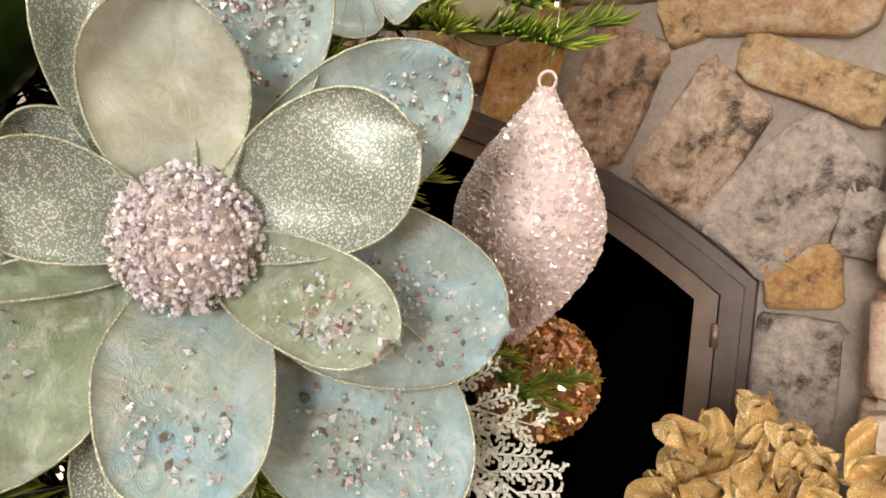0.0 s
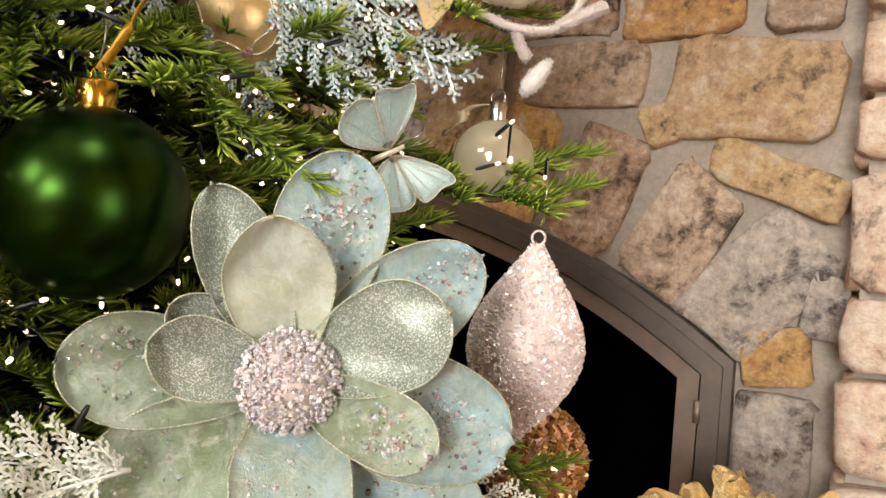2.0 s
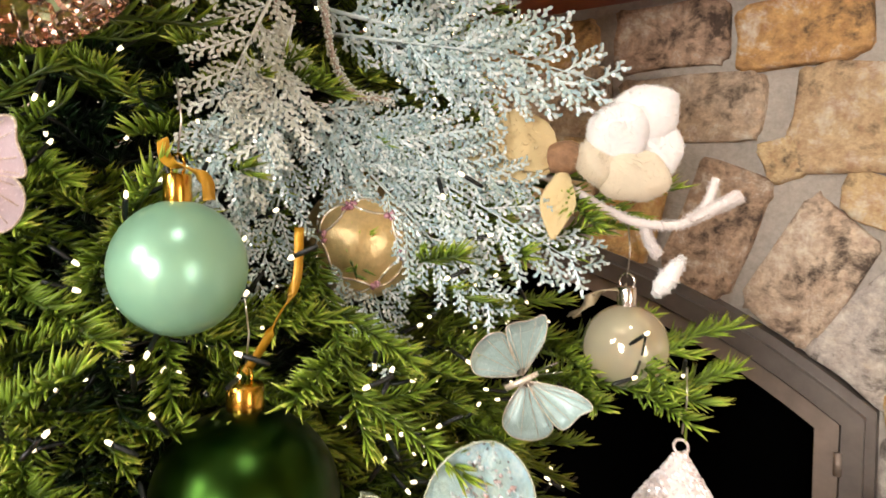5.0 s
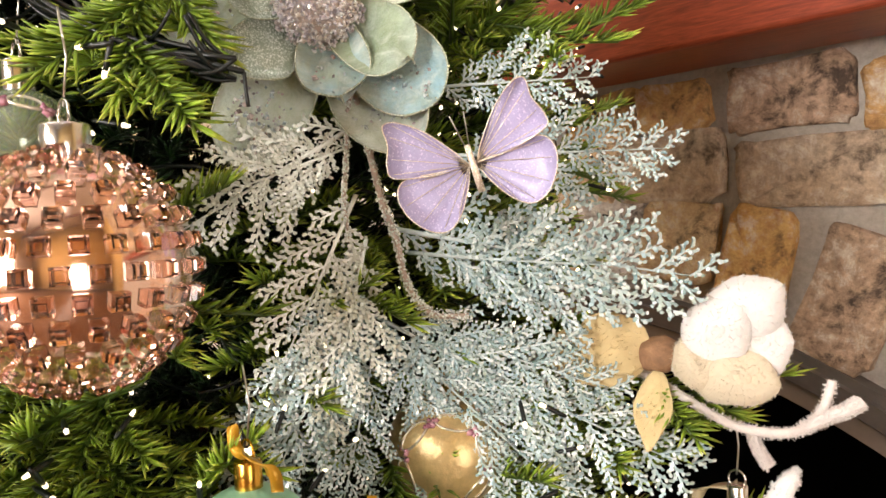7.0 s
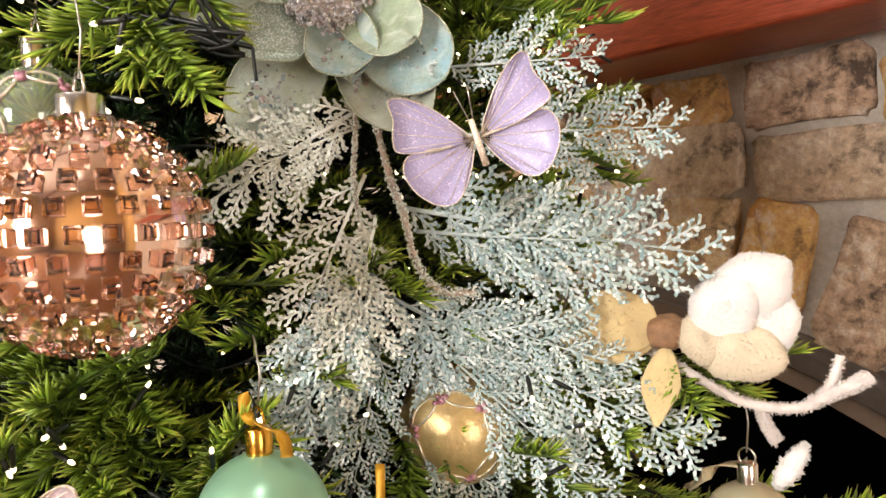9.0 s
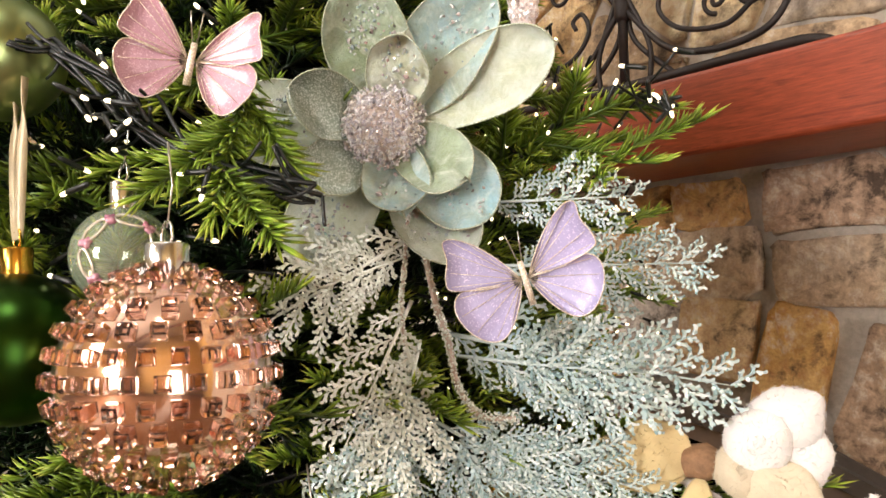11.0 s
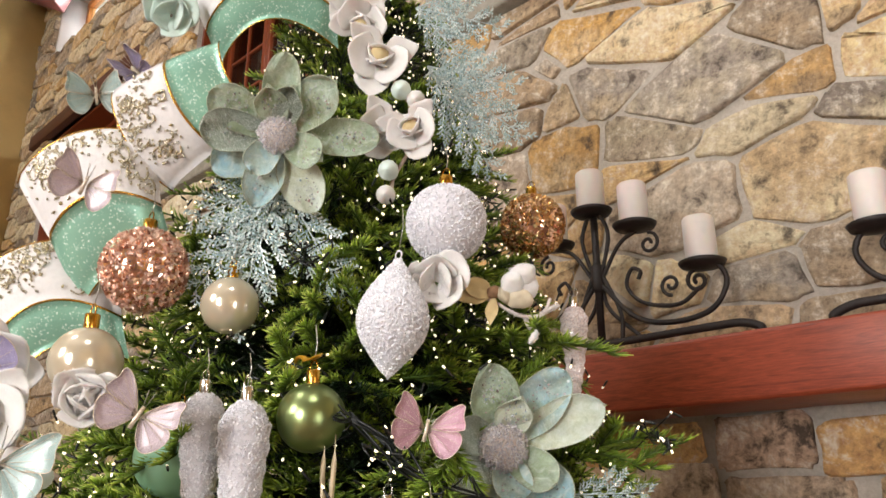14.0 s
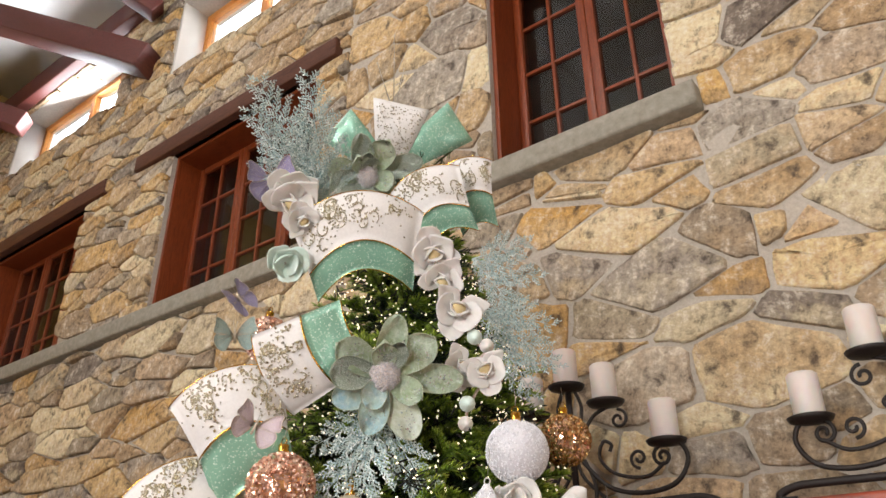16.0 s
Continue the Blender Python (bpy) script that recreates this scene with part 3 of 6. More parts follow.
def clerestory(n, x0, x1, z0, z1):
    w = tagged(new("window_%d" % n), "bright clerestory window in pale orange wood", "window", kind="structure")
    y = WALL_Y + 0.2
    part("reveal", block(x0, x0 + 0.03, WALL_Y + 0.004, WALL_Y + 0.318, z0, z1, 0), PLASTER, w)
    part("reveal", block(x1 - 0.03, x1, WALL_Y + 0.004, WALL_Y + 0.318, z0, z1, 0), PLASTER, w)
    mid = (x0 + x1) / 2
    for a, b in ((x0 + 0.03, x0 + 0.08), (mid - 0.03, mid + 0.03), (x1 - 0.08, x1 - 0.03)):
        part("post", block(a, b, y, y + 0.06, z0 + 0.05, z1 - 0.05, 0.004), LIGHT_WOOD, w)
    part("rail", block(x0 + 0.03, x1 - 0.03, y - 0.004, y + 0.064, z0, z0 + 0.05, 0.004), LIGHT_WOOD, w)
    part("rail", block(x0 + 0.03, x1 - 0.03, y - 0.004, y + 0.064, z1 - 0.05, z1, 0.004), LIGHT_WOOD, w)
    part("pane", block(x0 + 0.08, x1 - 0.08, y + 0.03, y + 0.034, z0 + 0.05, z1 - 0.05, 0), GLASS, w, smooth=False).visible_shadow = False
    part("window_sill", block(x0 + 0.03, x1 - 0.03, WALL_Y - 0.01, y - 0.006, z0 - 0.02, z0 + 0.004, 0.003), LINTEL, w)


for n, (a, b, c, d) in enumerate(CLERESTORY):
    clerestory(n + 4, a, b, c, d)
tagged(part("backdrop", block(-9, 0, 2.6, 2.62, 5.0, 7.5, 0), DAY), "overcast white sky outside the clerestory", "sky", kind="structure")

# floor, ceiling, the other walls
tagged(part("floor", block(-6.6, 4.6, -6.0, 1.6, -0.1, 0, 0), FLOOR), "brown wooden plank floor of the hall", "floor", kind="structure")
tagged(part("ceiling", block(-6.9, 4.9, -6.3, 1.92, 6.4, 6.5, 0), PLASTER), "white plaster ceiling above dark beams", "ceiling", kind="structure")
tagged(part("wall_west", block(-6.9, -6.6, -6.3, 1.92, 0, 6.4, 0), TAN_PLASTER), "plain tan plastered side wall", "wall", kind="structure")
tagged(part("wall_east", block(4.6, 4.9, -6.3, 1.92, 0, 6.4, 0), TAN_PLASTER), "plain tan plastered side wall", "wall", kind="structure")
tagged(part("wall_south", block(-6.6, 4.6, -6.3, -6.0, 0, 6.4, 0), TAN_PLASTER), "plain tan plastered back wall", "wall", kind="structure")
tagged(part("wall_north_end", block(2.6, 4.6, 1.6, 1.92, 0, 6.4, 0), TAN_PLASTER), "plain tan plastered wall", "wall", kind="structure")
for bx in (-0.6, 2.6):
    tagged(part("ceiling_beam", block(bx - 0.09, bx + 0.09, -6.0, 1.597, 5.52, 5.75, 0.01), BEAM), "dark red-brown timber roof beam", "beam", "roof beams", "structure")
for (ax, ay, az), (bx, by, bz), wd in (((-3.90, 1.50, 5.40), (-5.40, 0.86, 6.24), 0.10), ((-3.92, 1.50, 5.90), (-4.40, 0.80, 6.40), 0.07), ((-5.9, 1.5, 5.75), (-6.4, 1.0, 6.0), 0.09)):
    d = Vector((bx - ax, by - ay, bz - az))
    tagged(part("ceiling_brace", block(0, d.length, -wd, wd, -wd, wd, 0.012), BEAM, m=aim((ax, ay, az), d)), "dark red-brown slanting roof timber", "beam", "roof beams", "structure")
tagged(part("wall_plate", block(-6.6, -4.2, WALL_Y - 0.14, WALL_Y - 0.045, 6.03, 6.25, 0.01), BEAM), "dark timber plate above the clerestory", "beam", kind="structure")

# ---------------------------------------------------------------- fireplace
ARC = (-0.95, -0.27)


def arch_band(r_out, r_in, half_out, half_in, y0, y1, z_foot):
    """A band along a low arch and down both legs."""
    def rim(r, half):
        top = [(ARC[0] + r * math.sin(a), ARC[1] + r * math.cos(a)) for a in np.linspace(-math.asin(half / r), math.asin(half / r), 33)]
        return [(ARC[0] - half, z_foot)] + top + [(ARC[0] + half, z_foot)]
    o, i = rim(r_out, half_out), rim(r_in, half_in)
    n = len(o)
    v = [(x, y, z) for ring, y in ((o, y0), (i, y0), (i, y1), (o, y1)) for x, z in ring]
    f = []
    for k in range(n - 1):
        for a, b in ((0, 1), (1, 2), (2, 3), (3, 0)):
            f.append((a * n + k, a * n + k + 1, b * n + k + 1, b * n + k))
    f += [(0, n, 2 * n, 3 * n), (n - 1, 2 * n - 1, 3 * n - 1, 4 * n - 1)]
    return Geo().add(v, f)


fire = thing("fireplace", pose(0, 0, 0), "arched steel fireplace insert with dark open firebox", "fireplace")
part("surround", arch_band(1.600, 1.566, 0.960, 0.925, 1.545, 1.70, 0.0), SURROUND, fire, smooth=False)
part("surround_lip", arch_band(1.618, 1.592, 0.976, 0.952, 1.562, 1.62, 0.0), SURROUND, fire, smooth=False)
part("door_frame", arch_band(1.562, 1.530, 0.921, 0.882, 1.553, 1.66, 0.0), DOORFRAME, fire, smooth=False)
part("hinge", tube([(-0.028, 1.545, 0.905), (-0.028, 1.545, 0.945)], 0.007, 10), DOORFRAME, fire)
box = block(-1.95, 0.05, 1.64, 1.66, 0.0, 0.003, 0)
box.add([(-1.9, 1.66, 0), (0, 1.66, 0), (-0.2, 2.3, 0), (-1.7, 2.3, 0), (-1.9, 1.66, 1.36), (0, 1.66, 1.36), (-0.2, 2.3, 1.2), (-1.7, 2.3, 1.2)],
        [(0, 1, 2, 3), (4, 7, 6, 5), (1, 5, 6, 2), (2, 6, 7, 3), (3, 7, 4, 0)])
part("firebox", box, SOOT, fire, "black sooty firebox", smooth=False)

part("spandrel", arch_band(1.93, 1.60, 1.03, 0.96, 1.602, 1.64, 0.0), MORTAR, wall, smooth=False)
mantel = part("mantel", block(-1.75, 1.9, 1.325, 1.6 - 0.056, 1.765, 1.912, 0.010), MANTEL)
mantel = tagged(mantel, "thick red-stained oak mantel beam on the stone wall", "mantel")


# ---------------------------------------------------------------- candelabra on the mantel
def scroll(cx, cz, r0, turns, start, y=0.0, n=26, grow=0.2):
    out = []
    for i in range(n):
        t = i / (n - 1)
        a = start + turns * 2 * math.pi * t
        r = r0 * (1 - (1 - grow) * t)
        out.append((cx + r * math.cos(a), y, cz + r * math.sin(a)))
    return out


def candelabrum(m):
    th = thing("candelabrum", m, "black wrought-iron scrolled candelabrum with ivory pillar candles", "candelabrum", "candelabra on the mantel")
    foot = spline([(-0.37, 0, 0.010), (-0.40, 0, 0.012), (-0.41, 0, 0.026), (-0.37, 0, 0.042), (-0.30, 0, 0.044), (0, 0, 0.040), (0.30, 0, 0.044), (0.37, 0, 0.042), (0.41, 0, 0.026), (0.40, 0, 0.012), (0.37, 0, 0.010)], 8)
    part("base_bar", tube(foot, 0.0105, 8), IRON, th)
    part("post", tube([(0, 0, 0.03), (0, 0, 0.30), (0, 0, 0.40)], 0.010, 8), IRON, th)
    part("knot", lathe([(0.011, 0.18), (0.017, 0.19), (0.018, 0.25), (0.011, 0.26)], 10), IRON, th, m=pose(0, 0, 0))
    for s in (-1, 1):
        part("scroll_arm", tube(spline([(0.008 * s, 0, 0.24), (0.06 * s, 0, 0.12), (0.06 * s, 0, 0.045)], 8), 0.006, 6), IRON, th)
        part("scroll_arm", tube(spline([(0.008 * s, 0.01, 0.24), (0.02 * s, 0.01, 0.14), (0.11 * s, 0.01, 0.045)], 8), 0.006, 6), IRON, th)
        part("scroll_arm", tube(spline([(0.01 * s, 0, 0.21), (0.07 * s, 0, 0.30), (0.13 * s, 0, 0.33)], 8), 0.006, 6), IRON, th)
        part("scroll_arm", tube(spline([(0.01 * s, 0, 0.22), (0.04 * s, 0, 0.33), (0.02 * s, 0, 0.40)], 8), 0.006, 6), IRON, th)
        arm = spline([(0.01 * s, 0, 0.20), (0.10 * s, 0, 0.10), (0.20 * s, 0, 0.070), (0.30 * s, 0, 0.085), (0.345 * s, 0, 0.145), (0.325 * s, 0, 0.195), (0.28 * s, 0, 0.192)], 8)
        part("scroll_arm", tube(arm, 0.007, 6), IRON, th)
        inner = spline([(0.28 * s, 0, 0.145), (0.22 * s, 0, 0.112), (0.13 * s, 0, 0.13), (0.085 * s, 0, 0.18), (0.10 * s, 0, 0.225), (0.125 * s, 0, 0.215), (0.118 * s, 0, 0.195)], 8)
        part("scroll_arm", tube(inner, 0.0055, 6), IRON, th)
        c = [(x * 1, y, z) for x, y, z in scroll(0.275 * s, 0.162, 0.030, 1.4 * s, math.pi * (0.5 if s > 0 else 0.5))]
        part("scroll", tube(c, 0.0055, 6), IRON, th)
        part("scroll", tube(scroll(0.205 * s, 0.165, 0.028, -1.3 * s, -math.pi / 2), 0.005, 6), IRON, th)
        part("scroll", tube(scroll(0.155 * s, 0.285, 0.030, -1.3 * s, math.pi / 2), 0.005, 6), IRON, th)
    for x, z in ((0, 0.405), (0.125, 0.335), (-0.125, 0.335), (0.295, 0.196), (-0.295, 0.196)):
        cup = lathe([(0.010, -0.012), (0.052, -0.004), (0.058, 0.006), (0.054, 0.008), (0.05, 0.002), (0.005, 0.0)], 20)
        part("candle_cup", cup, IRON, th, m=pose(x, -0.01, z))
    return th


def candle(p):
    th = thing("pillar_candle", pose(*p), "unlit ivory pillar candle on an iron cup", "candle", "pillar candles")
    part("wax", lathe([(0.036, 0.0), (0.0385, 0.003), (0.0385, 0.112), (0.034, 0.117), (0.026, 0.113), (0.004, 0.108)], 24), CANDLE, th)
    part("wick", tube([(0, 0, 0.107), (0.001, 0, 0.125)], 0.0012, 5), SOOT, th)
    return th


for k, (cx, tilt) in enumerate(((-0.685, 2), (0.290, -2))):
    candelabrum(pose(cx, 1.445, 1.9165, 0, 0, tilt))
    c, s = math.cos(radians(tilt)), math.sin(radians(tilt))
    for x, z in ((0, 0.405), (0.125, 0.335), (-0.125, 0.335), (0.295, 0.196), (-0.295, 0.196)):
        candle((cx + c * x + s * 0.01, 1.445 - 0.01 * c + s * x, 1.9165 + z + 0.003))

rubble(-1.9, 2.6, 1.94, 6.4, (0.06, 0.24), (0.12, 0.46), 1.8, 0.015, wall, random.Random(5), (0.006, 0.024))
rubble(-6.6, -1.9, 1.6, 6.4, (0.06, 0.15), (0.15, 0.46), 2.6, 0.010, wall_far, random.Random(6), (0.02, 0.045))


# ---------------------------------------------------------------- the tree
AXIS = Vector((-0.52, 0.47, 0))


def tree_radius(z):
    return 0.05 + 0.40 * (2.52 - z) if z > 1.62 else 0.41 + 0.10 * (1.62 - z)


def needle(g, p, d, ln, w, u0, u1):
    d = d.normalized()
    a = d.cross(Vector((0.21, 0.4, 0.9))).normalized()
    b = d.cross(a)
    m = p + d * ln * 0.55
    n = len(g.v)
    ring = [w * (math.cos(t) * a + math.sin(t) * b) for t in (0.5, 2.6, 4.7)]
    g.v += [tuple(p + q * 0.7) for q in ring] + [tuple(m + q) for q in ring] + [tuple(p + d * ln)]
    g.u += [u0] * 3 + [(u0 + u1) / 2] * 3 + [u1]
    for i in range(3):
        j = (i + 1) % 3
        g.f += [(n + i, n + j, n + 3 + j, n + 3 + i), (n + 3 + i, n + 3 + j, n + 6)]


def twig(g, base, way, ln, rnd, count, nl=0.019, young=1.0, wd=0.0011):
    """A stem with needles all round, longest in its middle, parted along the sides."""
    way = way.normalized()
    side = way.cross(Vector((0, 0, 1)))
    side = side.normalized() if side.length > 0.1 else Vector((0, 1, 0))
    up = side.cross(way)
    for i in range(count):
        t = (i + rnd.random()) / count
        p = base + way * ln * t + Vector((0, 0, -0.10 * ln * t * t))
        a = rnd.uniform(-0.35, math.pi + 0.35)
        out = side * math.cos(a) + up * math.sin(a) * 0.75
        d = way * rnd.uniform(0.55, 1.0) + out * rnd.uniform(0.6, 1.0)
        if t > 0.93:
            d = way + out * 0.35
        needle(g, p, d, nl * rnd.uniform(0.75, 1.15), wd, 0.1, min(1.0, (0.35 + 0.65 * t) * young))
    pts = [base + way * ln * t + Vector((0, 0, -0.10 * ln * t * t)) for t in (0, 0.35, 0.7, 1.0)]
    g.join(tube(pts, 0.0022, 4, 0.4, 0.05))


def branch_geo(seed, ln, per, subs, young=1.0, wd=0.0011):
    rnd = random.Random(seed)
    g = Geo()
    twig(g, Vector((0, 0, 0)), Vector((1, 0, -0.02)), ln, rnd, per, young=young, wd=wd)
    for k in range(subs):
        t = 0.18 + 0.62 * k / max(1, subs - 1)
        s = 1 if k % 2 else -1
        twig(g, Vector((ln * t, 0, -0.1 * ln * t * t)), Vector((0.75, s * rnd.uniform(0.5, 0.75), rnd.uniform(-0.1, 0.2))), ln * rnd.uniform(0.38, 0.52), rnd, int(per * 0.5), young=young, wd=wd)
    return g


tree = thing("christmas_tree", pose(AXIS.x, AXIS.y, 0), "dense artificial green fir tree hung with ornaments and lights", "christmas tree")
part("trunk", lathe([(0.03, 0.0), (0.028, 1.2), (0.016, 2.2), (0.006, 2.62)], 10), BARK, tree)
for a in range(4):
    c, s = math.cos(a * math.pi / 2 + 0.4), math.sin(a * math.pi / 2 + 0.4)
    part("stand_leg", tube([(0.02 * c, 0.02 * s, 0.16), (0.16 * c, 0.16 * s, 0.06), (0.26 * c, 0.26 * s, 0.008)], 0.009, 6), IRON, tree)

VAR = [branch_geo(20 + k, 0.13 + 0.012 * k, 150, 4) for k in range(4)]
VAR_SPARSE = [branch_geo(60 + k, 0.17, 64, 4, 0.7, 0.0013) for k in range(3)]
trng = random.Random(3)


def branch_pose(z, ang, r_tip, ln, rnd):
    out = Vector((math.cos(ang), math.sin(ang), 0))
    way = Vector((math.cos(ang + rnd.uniform(-0.5, 0.5)), math.sin(ang + rnd.uniform(-0.5, 0.5)), rnd.uniform(-0.42, 0.25))).normalized()
    tip = out * r_tip + Vector((0, 0, z))
    return aim(tip - way * ln, way, rnd.uniform(-50, 50))


# ornaments that hang free in front of the twigs: middle, radius
FREE = [((0.016, 0.606, 1.130), 0.06), ((-0.042, 0.420, 1.120), 0.11), ((-0.140, 0.370, 1.203), 0.05), ((-0.059, 0.532, 1.253), 0.04), ((-0.150, 0.475, 1.342), 0.035), ((-0.141, 0.330, 1.333), 0.04),
        ((-0.062, 0.590, 1.396), 0.07), ((-0.130, 0.250, 1.478), 0.055), ((-0.077, 0.434, 1.523), 0.05), ((-0.120, 0.430, 1.450), 0.11), ((-0.187, 0.422, 1.627), 0.12), ((-0.160, 0.275, 1.637), 0.05),
        ((-0.186, 0.250, 1.549), 0.028), ((-0.253, 0.206, 1.649), 0.035), ((-0.216, 0.280, 1.757), 0.05), ((-0.194, 0.341, 1.876), 0.045), ((-0.223, 0.546, 1.934), 0.04), ((-0.336, 0.198, 1.988), 0.09)]
FREE_HIGH = [((-0.442, 0.102, 1.821), 0.05), ((-0.330, 0.105, 1.63), 0.06), ((-0.345, 0.020, 1.68), 0.06), ((-0.378, 0.177, 1.781), 0.03), ((-0.290, 0.290, 2.14), 0.07), ((-0.255, 0.320, 1.99), 0.05),
             ((-0.370, 0.180, 1.87), 0.06), ((-0.227, 0.211, 1.491), 0.04), ((-0.145, 0.520, 1.75), 0.03), ((-0.44, 0.234, 2.26), 0.08), ((-0.43, 0.08, 2.03), 0.08), ((-0.56, 0.05, 1.93), 0.09)]


def hides(m, ln):
    """Whether a branch at the pose m would stand before an ornament."""
    for c, rad in FREE + FREE_HIGH:
        c = Vector(c)
        eyes = [Vector(q) for q in (((0.24, 0.07, 1.20), (0.19, 0.12, 1.40)) if c.z < 1.36 else ((0.205, 0.13, 1.49), (0.24, 0.0, 1.54)) if c.z < 1.7 else ((0.28, -0.15, 1.55), (0.43, -0.5, 1.61)))]
        for eye in eyes:
            w = c - eye
            for t in (0.4, 0.7, 1.0):
                p = AXIS + m @ Vector((ln * t, 0, 0)) - eye
                k = p.dot(w) / w.length_squared
                if 0 < k < 1.03 and (p - w * k).length < rad * k + 0.026:
                    return True
    return False


def free_pose(zz, ang, r, ln, rnd):
    for _ in range(5):
        m = branch_pose(zz, ang, r, ln, rnd)
        if not hides(m, ln):
            return m
        r *= 0.9
    return None


VAR_MESH = []
near_slots, far_slots = [], []
z = 0.34
while z < 2.56:
    r = tree_radius(z)
    n = max(5, int(2 * math.pi * r / 0.068))
    for i in range(n):
        ang = 2 * math.pi * (i + trng.random()) / n
        facing = math.cos(ang - math.atan2(-0.62, 0.78))
        slot = (z + trng.uniform(-0.03, 0.03), ang, r * trng.uniform(0.80, 0.99))
        if z > 0.95 and facing > 0.1:
            near_slots.append(slot)
        else:
            far_slots.append(slot)
    z += 0.062
trng.shuffle(near_slots)
for zz, ang, r in near_slots[:290]:
    k = trng.randrange(4)
    m = free_pose(zz, ang, r, 0.13 + 0.012 * k, trng)
    if m is None:
        continue
    if len(VAR_MESH) < 4 and not any(q == k for q, _ in VAR_MESH):
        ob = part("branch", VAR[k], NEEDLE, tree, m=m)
        VAR_MESH.append((k, ob.data))
    else:
        data = dict(VAR_MESH).get(k)
        if data is None:
            ob = part("branch", VAR[k], NEEDLE, tree, m=m)
            VAR_MESH.append((k, ob.data))
        else:
            ob = new("branch", data)
            ob.parent = tree
            ob.matrix_basis = m
# extra tips that stand out between the ornaments: tip, way
TIPS = [((0.029, 0.632, 1.243), (0.85, 0.2, 0.05)), ((0.010, 0.645, 1.272), (0.8, 0.1, 0.1)), ((-0.07, 0.400, 1.250), (0.6, -0.3, -0.45)), ((-0.068, 0.556, 1.620), (0.9, 0.1, 0.0)),
        ((-0.075, 0.530, 1.651), (0.8, 0.05, 0.25)), ((-0.091, 0.440, 1.751), (0.8, -0.2, 0.0)), ((-0.060, 0.600, 1.345), (0.8, 0.1, -0.1)), ((-0.02, 0.62, 1.375), (0.8, 0.2, -0.15)),
        ((-0.125, 0.270, 1.560), (0.3, -0.3, -0.6)), ((-0.170, 0.270, 1.585), (0.3, -0.5, -0.25)),
        ((-0.10, 0.62, 1.17), (0.6, 0.2, -0.3)), ((-0.02, 0.80, 0.99), (0.7, 0.3, -0.2)), ((-0.20, 0.25, 1.36), (0.5, -0.5, -0.4))]
for n, (tip, way) in enumerate(TIPS):
    w = Vector(way).normalized()
    ln = 0.13 + 0.012 * (n % 4)
    ob = new("branch", dict(VAR_MESH)[n % 4])
    ob.parent = tree
    ob.matrix_basis = aim(Vector(tip) - AXIS - w * ln, w, trng.uniform(-30, 30))


def joined(slots, variants, base_ln, rnd):
    """Many branches as one mesh."""
    arrs = [(np.array(v.v), v.f, v.u) for v in variants]
    vs, fs, us, off = [], [], [], 0
    for zz, ang, r in slots:
        k = rnd.randrange(len(variants))
        v, f, u = arrs[k]
        m = free_pose(zz, ang, r, base_ln, rnd)
        if m is None:
            continue
        m = np.array(m)
        vs.append(v @ m[:3, :3].T + m[:3, 3])
        fs += [tuple(i + off for i in q) for q in f]
        us += u
        off += len(v)
    g = Geo()
    g.v, g.f, g.u = [tuple(p) for p in np.concatenate(vs)], fs, us
    return g


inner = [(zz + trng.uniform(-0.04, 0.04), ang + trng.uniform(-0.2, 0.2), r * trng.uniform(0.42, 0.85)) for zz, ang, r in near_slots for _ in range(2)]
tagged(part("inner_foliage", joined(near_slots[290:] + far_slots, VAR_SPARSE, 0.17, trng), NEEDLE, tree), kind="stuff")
# near-black layer behind the tips, coloured as the tree's inner shade
tagged(part("inner_growth", joined(inner, VAR_SPARSE, 0.17, trng), NEEDLE_SHADED, tree), kind="stuff")


